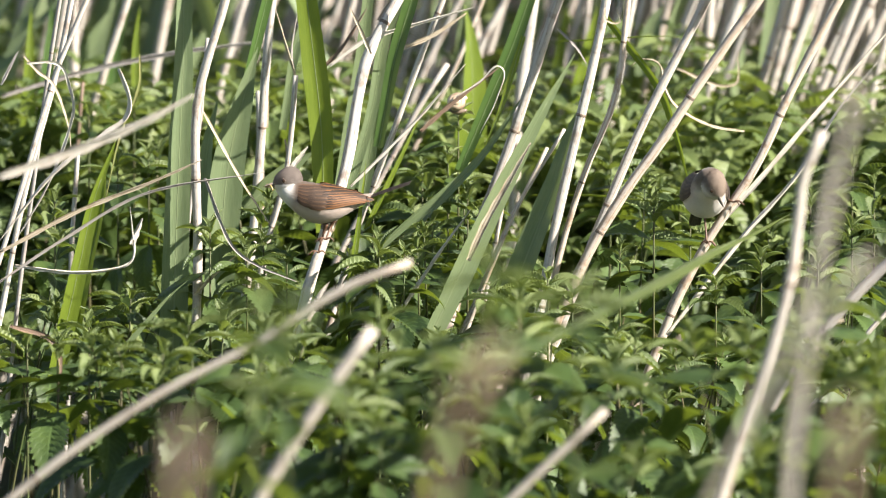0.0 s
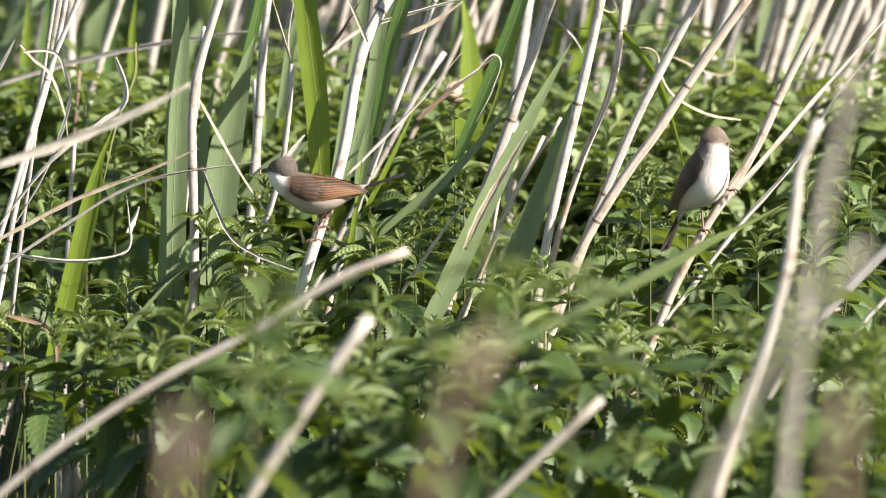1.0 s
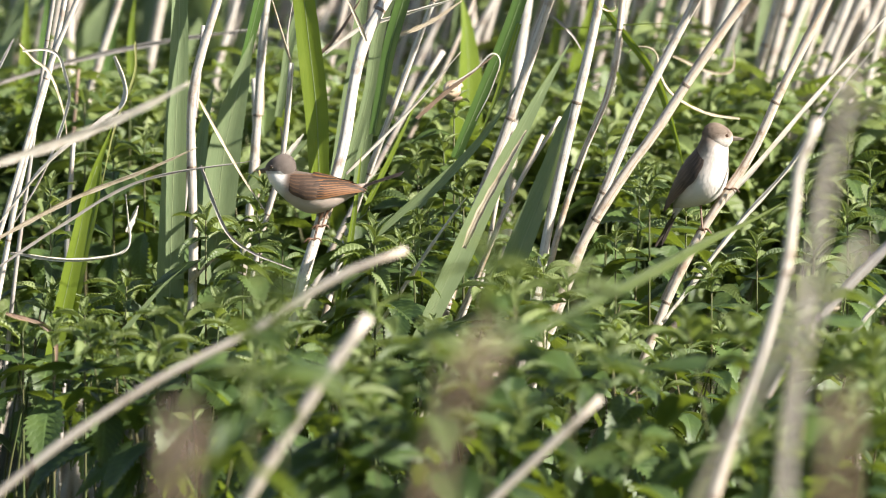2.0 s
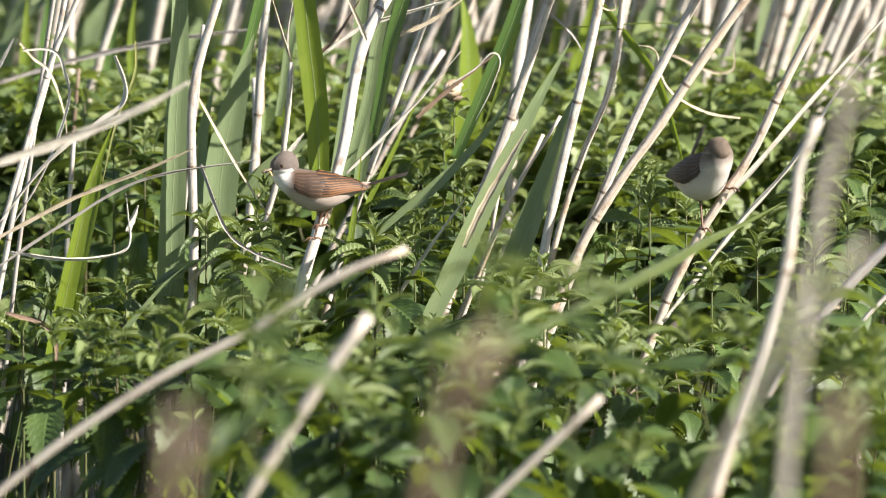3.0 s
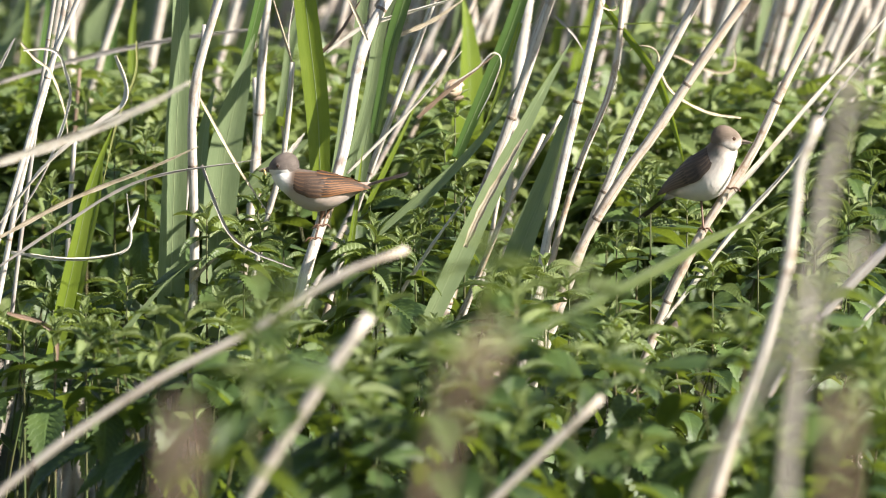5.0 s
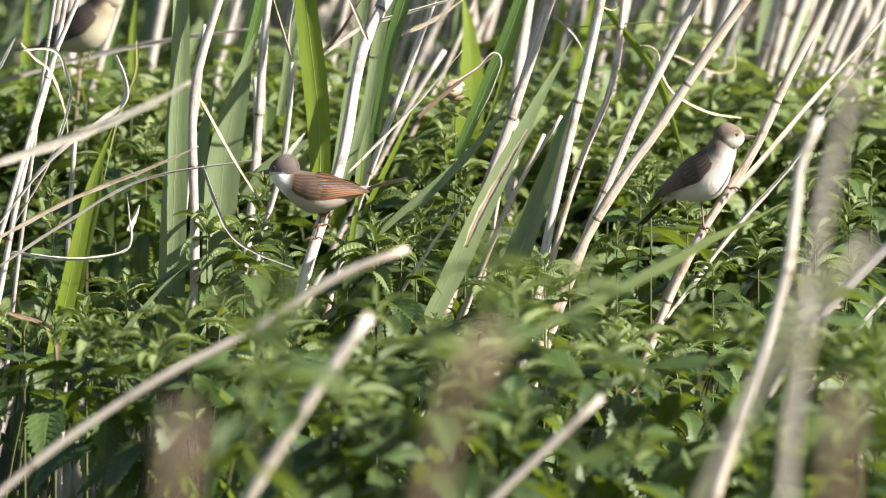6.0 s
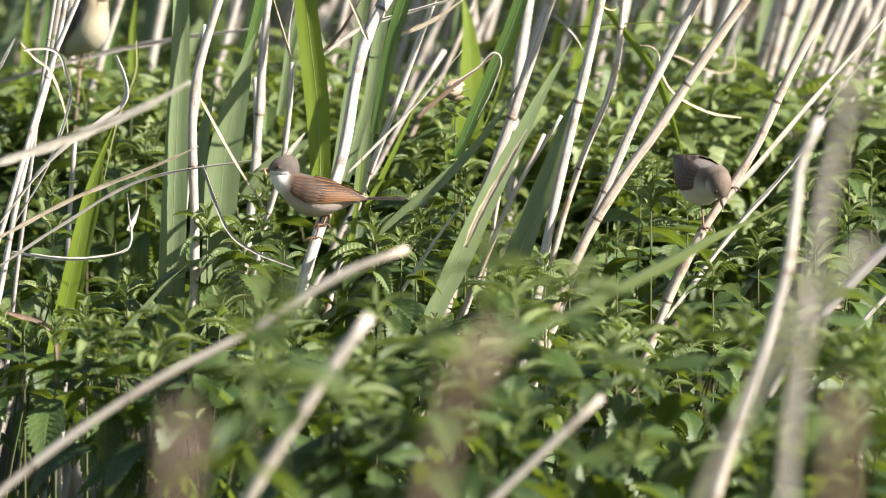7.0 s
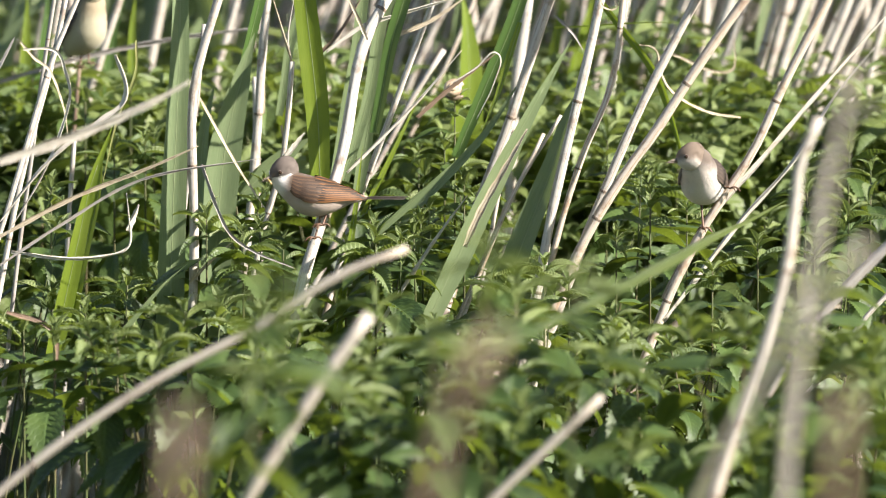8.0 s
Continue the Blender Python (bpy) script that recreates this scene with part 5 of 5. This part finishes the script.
def songbird(at, label, plumage, crown, fan, feather, covert, tail_feather, grub, feet, girth):
    """A small warbler: body with wings, a head that turns, a tail that swings, legs that hold the perch."""
    bird = thing("songbird", at, label, "bird", "birds")
    torso = part("torso", TORSO.copy(), plumage, bird)
    torso.scale = (0.5 + 0.5 * girth, girth, girth)
    part("plumage", TUFTS.copy(), plumage, torso)
    for side, name, root, tip, width in QUILLS:
        part(name, quill(root, tip, width, side), covert if name == "wing_covert" else feather, torso)
    head = part("head", HEAD.copy(), crown, bird)
    head.scale = (1.12, 1.04, 1.08)
    part("crown_plumage", CROWN.copy(), crown, head)
    part("upper_mandible", cone_bill(0.0135 * SIZE, 0.9, 0.0022, 0.0012, 0.0), HORN, head, "dark pointed upper bill", at=pose(0.0126, 0, -0.0006))
    part("lower_mandible", cone_bill(0.0122 * SIZE, 0.7, 0.0018, -0.0006, -0.0012), HORN, head, "paler lower bill", at=pose(0.0124, 0, -0.0012, 0, 6 if grub else 2, 0))
    ring, black = ball("eye_ring", 0.0030), ball("eye", 0.0022)
    for side in (1, -1):
        p, v = head_point(56 * side, 12)
        part("eye_ring", ring, EYE_RING, head, "thin pale eye ring", at=Matrix.Translation(p - v * 0.0022))
        part("eye", black, EYE_BLACK, head, "glossy dark eye", at=Matrix.Translation(p - v * 0.0010))
    if grub:
        bend = [(0.019, -0.009, -0.004), (0.0195, -0.005, -0.001), (0.020, 0.0, -0.0018), (0.0195, 0.005, -0.0015), (0.019, 0.008, -0.006)]
        line = smooth_line(bend, 16)
        part("caterpillar", tube("caterpillar", line, [0.0009 + 0.0002 * math.sin(i * 1.6) for i in range(16)], 7), GRUB, head, "yellowish caterpillar held in the bill")
    tail = part("tail", tail_quill(0, -0.0004, 0.068, 0.0068), tail_feather, bird)
    for k in range(6):
        a = (k - 2.5) * fan
        part("tail_feather", tail_quill(a, 0.0007 * abs(k - 2.5), 0.067 - 0.0012 * abs(k - 2.5), 0.0066), tail_feather, tail)
    cover = smooth_line([(0.012, 0, 0.0), (0.0, 0, 0.0), (-0.024 * SIZE, 0, -0.001)], 8)
    part("tail_coverts", tube("tail_coverts", cover, [0.005, 0.0070, 0.0074, 0.0066, 0.0054, 0.0042, 0.0030, 0.0014], 12, 0.65), plumage, tail)
    for foot, hip, spread in feet:
        foot, hip = np.array(foot), np.array(hip)
        knee = foot + (hip - foot) * 0.62 + np.array((0.0, 0.004, 0.0))
        leg = part("leg", tube("leg", smooth_line([foot, knee, hip], 12), [0.0011] * 7 + [0.0012, 0.0014, 0.0020, 0.0028, 0.0032], 8), LEG, bird, "thin orange-brown leg")
        for a, l in ((-35, 0.010), (0, 0.012), (32, 0.010), (180, 0.009)):
            w = radians(spread + a)
            way = np.array((math.cos(w), math.sin(w) * 0.7, 0.0))
            toe = [foot, foot + way * l * 0.5 + (0, 0, 0.0016), foot + way * l + (0, 0, -0.0030)]
            part("toe", tube("toe", smooth_line(toe, 7), [0.0011, 0.0010, 0.0009, 0.0009, 0.0008, 0.0006, 0.0003], 6), LEG, leg)
    return bird, torso, head, tail


RUFOUS = feather_mat("rufous_feather", (0.028, 0.018, 0.012), (0.170, 0.073, 0.026), 0.50)
BROWN_Q = feather_mat("brown_feather", (0.026, 0.019, 0.015), (0.085, 0.058, 0.040), 0.5)
MALE_COVERT = feather_mat("covert_male", (0.058, 0.036, 0.024), (0.105, 0.058, 0.033), 0.5)
FEMALE_COVERT = feather_mat("covert_female", (0.044, 0.032, 0.025), (0.078, 0.056, 0.042), 0.5)
TAIL_Q = feather_mat("tail_feather", (0.038, 0.030, 0.026), (0.080, 0.065, 0.055), 0.6)
MALE = plumage_mat("male_plumage", (0.090, 0.062, 0.045), (0.45, 0.37, 0.32), (0.30, 0.22, 0.175), (0.66, 0.63, 0.60), 0.003, 0.006, 0.014)
FEMALE = plumage_mat("female_plumage", (0.115, 0.088, 0.070), (0.59, 0.545, 0.50), (0.38, 0.32, 0.28), (0.58, 0.515, 0.465), 0.003, 0.010, -0.001)
YOUNG = plumage_mat("young_plumage", (0.065, 0.048, 0.034), (0.41, 0.37, 0.26), (0.22, 0.165, 0.11), (0.33, 0.27, 0.18), 0.004, 0.006, 0.0)
MALE_HEAD = head_mat("male_head", (0.118, 0.096, 0.083), (0.145, 0.120, 0.105), (0.62, 0.60, 0.57), -0.0012)
FEMALE_HEAD = head_mat("female_head", (0.16, 0.122, 0.094), (0.28, 0.225, 0.185), (0.58, 0.53, 0.48), -0.0010, 0.003)
YOUNG_HEAD = head_mat("young_head", (0.13, 0.10, 0.07), (0.20, 0.15, 0.10), (0.50, 0.44, 0.32), -0.0030, 0.003)

# ---- the birds on their perches ----
male = songbird((-0.135, 0.000, 0.560), "brown warbler with grey head and white throat holding a caterpillar", MALE, MALE_HEAD, 1.6, RUFOUS, MALE_COVERT, TAIL_Q, True,
                (((0.000, -0.008, 0.000), (0.008, -0.002, 0.030), 200), ((0.008, -0.010, 0.014), (0.016, -0.001, 0.034), 190)), 1.10)
female = songbird((0.272, 0.000, 0.570), "plain brown warbler with buff-white breast clinging between stems", FEMALE, FEMALE_HEAD, 2.0, BROWN_Q, FEMALE_COVERT, TAIL_Q, False,
                  (((0.000, -0.008, 0.000), (-0.003, 0.000, 0.040), -40), ((0.028, -0.010, 0.043), (0.010, 0.000, 0.050), -20)), 1.28)
young = songbird((-0.409, 0.700, 0.680), "brown warbler with yellowish belly perched behind stems", YOUNG, YOUNG_HEAD, 3.0, BROWN_Q, FEMALE_COVERT, TAIL_Q, False,
                 (((0.000, -0.006, 0.000), (0.004, 0.000, 0.032), -30), ((0.010, -0.006, 0.004), (0.010, 0.000, 0.036), -30)), 1.28)


def bird_rows(rows, girth):
    """Rows of body, head and tail poses from millimetres and degrees: body x, y, z, yaw, pitch, roll; head x, z, yaw, pitch, roll; tail lift, swing."""
    bodies, heads, tails = [], [], []
    for t, x, y, z, yaw, pitch, roll, hx, hz, hyaw, hpitch, hroll, lift, swing in rows:
        body = pose(x / 1000, y / 1000, z / 1000, roll, -pitch, yaw)
        neck = body @ Vector((0.0425 * (0.5 + 0.5 * girth), 0, 0.0146 * girth))
        head = pose(0, 0, 0, hroll, -hpitch, hyaw)
        head.translation = Vector((hx / 1000, neck.y, hz / 1000)) * 0.7 + neck * 0.3
        off = head.translation - neck
        back = hyaw > 95 and yaw < 0                 # the head laid over the back to preen
        if back:
            off.y += 0.006
        reach = 0.015 if back else 0.0090            # the neck reaches no further
        head.translation = neck + off * min(1.0, reach / max(off.length, 1e-6))
        bodies.append((t, body))
        heads.append((t, head))
        tails.append((t, body @ pose(-0.036 * SIZE * (0.5 + 0.5 * girth), 0, 0.005, 0, lift, 0) @ pose(0, 0, 0, 0, 0, swing) @ pose(0, 0, 0, max(-72, min(72, 4 * swing)), 0, 0)))
    return bodies, heads, tails


def male_rows():
    return [
        (0.0, 2.9, 0.0, 51.3, 184, 6, 0, -28.9, 74.9, 205, -4, 0, 27, 0),
        (0.2, 2.9, 0.0, 51.3, 184, 6, 0, -28.9, 74.9, 205, -4, 0, 27, 0),
        (0.4, 2.4, 0.0, 50.7, 183, 6, 0, -28.9, 75.4, 190, 0, 0, 27, 0),
        (0.6, 0.6, 0.0, 49.5, 180, 6, 0, -30.1, 76.0, 166, 6, 0, 27, 0),
        (1.0, 0.0, 0.0, 48.9, 179, 6, 0, -30.1, 74.9, 163, 4, 0, 27, 0),
        (1.5, -0.6, 0.0, 48.9, 179, 6, 0, -30.6, 76.0, 168, 2, 0, 27, 0),
        (1.7, -0.6, 0.0, 48.9, 179, 6, 0, -31.2, 76.0, 170, 0, 0, 27, 0),
        (2.8, 2.4, 0.0, 50.1, 184, 6, 0, -26.5, 79.6, 202, -4, 0, 27, 0),
        (3.2, 4.7, 0.0, 51.3, 186, 6, 0, -24.2, 80.7, 228, -8, 0, 20, 0),
        (3.6, 6.5, 0.0, 52.5, 188, 6, 0, -21.8, 80.7, 246, -10, 0, 20, 0),
        (4.0, 5.9, 0.0, 52.5, 188, 6, 0, -23.6, 80.7, 238, -10, 0, 20, 0),
        (4.3, 4.7, 0.0, 51.9, 186, 6, 0, -26.5, 79.6, 222, -6, 0, 20, 0),
        (4.5, 3.5, 0.0, 51.3, 184, 6, 0, -27.7, 77.2, 205, 0, 0, 20, 0),
        (4.7, 2.9, 0.0, 50.7, 183, 6, 0, -28.9, 77.2, 200, 0, 0, 24, 0),
        (5.8, 2.4, 0.0, 48.9, 180, 6, 0, -30.6, 73.7, 172, -6, 0, 24, 0),
        (6.3, 0.0, 0.0, 45.4, 180, 12, 0, -27.7, 73.7, 170, 4, 0, 20, 0),
        (6.5, -0.6, 0.0, 44.2, 180, 13, 0, -27.1, 73.7, 172, 8, 0, 14, 0),
        (7.0, -1.2, 0.0, 44.2, 182, 12, 0, -27.1, 74.9, 196, 4, 0, 14, 0),
        (7.4, -1.2, 0.0, 44.2, 184, 12, 0, -26.5, 73.7, 203, 0, 0, 14, 0),
        (8.0, -1.2, 0.0, 44.2, 184, 12, 0, -27.1, 70.7, 208, -16, 0, 14, 0),
    ]


def female_rows():
    return [
        (0.0, -2.2, 0.0, 51.0, -84, 4, 0, 13.1, 43.1, -50, -50, 0, -40, 0),
        (0.4, -2.2, 0.0, 52.2, -84, 4, 0, 13.1, 43.1, -48, -45, 0, -40, 0),
        (0.5, 3.7, 0.0, 46.0, -48, 42, 0, 16.6, 80.7, -20, -14, 0, -6, 0),
        (0.6, 2.5, 0.0, 48.9, -46, 46, 0, 15.4, 85.5, -25, -18, 0, -6, 0),
        (0.7, 1.3, 0.0, 51.3, -45, 50, 0, 12.5, 90.2, -40, -25, 20, -6, 0),
        (0.8, 0.7, 0.0, 52.5, -45, 51, 0, 11.9, 90.2, 10, -28, -10, -6, 0),
        (1.0, 0.7, 0.0, 53.0, -45, 51, 0, 11.9, 91.4, 20, -26, 0, -6, 0),
        (1.1, 0.1, 0.0, 53.0, -44, 51, 0, 13.7, 94.9, 10, -6, 0, -6, 0),
        (1.2, -0.5, 0.0, 53.0, -44, 51, 0, 15.4, 97.2, -6, 2, 0, -6, 0),
        (1.5, -0.5, 0.0, 53.0, -44, 51, 0, 16.0, 97.8, -2, 2, 0, -6, 0),
        (1.7, -0.5, 0.0, 53.0, -44, 51, 0, 16.0, 97.8, -4, 0, 0, -6, 0),
        (2.2, 0.1, 0.0, 53.6, -42, 46, 0, 17.2, 96.1, 10, 0, 0, -4, 0),
        (2.8, 1.3, 0.0, 54.8, -40, 36, 0, 19.6, 93.7, 28, -4, 0, 10, -4),
        (2.9, 2.5, 0.0, 55.4, -42, 22, 0, 17.2, 90.2, 50, -8, 0, 70, -8),
        (3.0, -1.2, 0.0, 55.4, -60, 14, 0, 11.8, 83.7, 125, -6, 0, 126, -15),
        (3.1, -1.2, 0.0, 55.4, -60, 14, 0, 11.8, 83.7, 125, -6, 0, 126, -15),
        (3.3, -1.2, 0.0, 55.4, -60, 14, 0, 11.8, 83.7, 125, -6, 0, 126, -15),
        (3.4, 2.3, 0.0, 54.2, -54, 22, 0, 14.9, 90.2, 45, -20, 0, 122, -15),
        (3.5, 2.3, 0.0, 55.4, -54, 22, 0, 19.6, 95.5, 14, -4, 0, 122, -15),
        (3.6, 1.7, 0.0, 55.4, -54, 22, 0, 20.2, 96.1, 8, -2, 0, 105, -15),
        (3.8, 2.5, 0.0, 58.3, -42, 32, 0, 20.8, 93.7, -40, -6, 0, 50, -5),
        (3.9, 1.9, 0.0, 58.9, -38, 31, 0, 21.3, 94.9, -38, -8, 0, 24, -30),
        (4.0, 1.9, 0.0, 60.1, -37, 34, 0, 23.1, 97.8, -10, 2, 0, 10, -30),
        (4.1, 1.3, 0.0, 59.5, -36, 34, 0, 23.1, 97.2, -6, 0, 0, 6, -30),
        (4.2, 1.3, 0.0, 57.8, -38, 33, 0, 21.3, 94.9, -25, -8, 0, 8, -30),
        (4.3, 1.9, 0.0, 55.4, -42, 30, 0, 18.4, 91.4, -42, -10, 0, 22, -30),
        (4.5, 1.9, 0.0, 54.8, -42, 30, 0, 18.4, 91.4, -36, -4, 0, 22, -30),
        (4.7, 1.3, 0.0, 56.0, -40, 32, 0, 20.8, 94.3, -8, 2, 0, 6, 0),
        (5.2, 0.7, 0.0, 54.8, -38, 32, 0, 23.1, 94.3, -8, -6, 0, 0, 0),
        (5.8, -0.5, 0.0, 53.6, -34, 32, 0, 25.5, 92.5, -18, -20, 0, -4, 0),
        (6.0, -1.1, 0.0, 54.2, -34, 34, 0, 27.2, 98.4, -6, 6, 0, -4, 0),
        (6.1, -1.1, 0.0, 54.2, -34, 34, 0, 27.2, 98.4, -6, 6, 0, -4, 0),
        (6.2, -1.1, 0.0, 53.6, -35, 33, 0, 26.1, 94.9, -15, -10, 0, -4, 0),
        (6.3, -1.6, 0.0, 52.5, -40, 28, 0, 24.3, 87.8, -28, -18, 0, 0, 0),
        (6.4, -2.8, 0.0, 51.3, -44, 22, 0, 23.7, 79.6, -32, -32, 0, 2, 0),
        (6.5, -3.4, 0.0, 50.7, -45, 18, 0, 21.9, 74.3, -36, -40, 0, 4, 0),
        (6.7, -3.4, 0.0, 50.1, -46, 16, 0, 21.3, 72.5, -38, -44, 0, 4, 0),
        (6.8, -6.9, 0.0, 54.2, -50, 4, 0, 20.2, 56.6, -40, -62, 0, 0, 0),
        (7.0, -4.0, 0.0, 50.7, -70, -10, 0, 14.3, 35.4, -46, -70, 0, -25, 0),
        (7.2, -4.0, 0.0, 50.7, -70, -10, 0, 14.3, 33.0, -46, -70, 0, -25, 0),
        (7.4, -4.0, 0.0, 50.7, -70, -10, 0, 11.9, 33.0, -48, -68, 0, -25, 0),
        (7.6, -4.0, 0.0, 50.7, -70, -10, 0, 8.4, 37.7, -58, -62, 0, -25, 0),
        (7.7, -3.4, 0.0, 50.7, -76, 4, 0, 3.1, 55.4, -80, -40, 0, -6, 0),
        (7.8, -2.2, 0.0, 50.7, -86, 12, 0, 0.1, 67.2, -102, -20, 0, 0, 0),
        (7.9, -0.5, 0.0, 50.1, -95, 16, 0, -10.5, 74.9, -140, -8, 0, 0, 0),
        (8.0, 0.1, 0.0, 50.1, -100, 14, 0, -17.6, 78.4, -158, -6, 0, 0, 0),
    ]


def young_rows():
    return [
        (0.0, 3.2, 0.0, 44.3, -20, 26, 0, 32.9, 72.2, -20, 0, 0, 26, 0),
        (5.1, 3.2, 0.0, 44.3, -20, 26, 0, 32.9, 72.2, -20, 0, 0, 26, 0),
        (5.4, 3.2, 0.0, 44.3, -20, 28, 0, 34.2, 72.2, -15, -10, 0, 26, 0),
        (5.8, 3.2, 0.0, 44.3, -20, 26, 0, 35.5, 73.4, -10, -10, 0, 26, 0),
        (6.0, 3.8, 0.0, 43.0, -20, 34, 0, 32.9, 78.5, -10, 4, 0, 26, 0),
        (6.2, 3.8, 0.0, 43.0, -20, 34, 0, 32.9, 78.5, -10, 4, 0, 26, 0),
        (6.4, 5.1, 0.0, 41.8, -24, 30, 0, 32.9, 74.7, -8, 4, 0, 26, 0),
        (6.6, 6.3, 0.0, 41.8, -44, 40, 0, 27.9, 79.8, -25, 4, 0, 36, 0),
        (7.0, 6.3, 0.0, 43.0, -52, 48, 0, 22.8, 83.6, -50, 6, 0, 42, 0),
        (7.6, 6.3, 0.0, 43.0, -52, 48, 0, 22.8, 83.6, -60, 0, 0, 42, 0),
        (8.0, 5.1, 0.0, 41.8, -60, 46, 0, 16.5, 82.3, -100, 0, 0, 42, 0),
    ]


def motions():
    """All that moves: the three birds."""
    for (bird, torso, head, tail), rows in ((male, male_rows()), (female, female_rows()), (young, young_rows())):
        bodies, heads, tails = bird_rows(rows, torso.scale.z)
        walk(torso, bodies)
        walk(head, heads)
        walk(tail, tails)
    home = young[0].location.copy()
    walk(young[0], [(t, Matrix.Translation(home + Vector(off))) for t, off in
                    ((0.0, (-0.26, 0.02, 0.16)), (4.7, (-0.26, 0.02, 0.16)), (4.9, (-0.24, 0.02, 0.15)), (5.1, (-0.10, 0.01, 0.10)), (5.3, (0, 0, 0)), (8.0, (0, 0, 0)))])


motions()
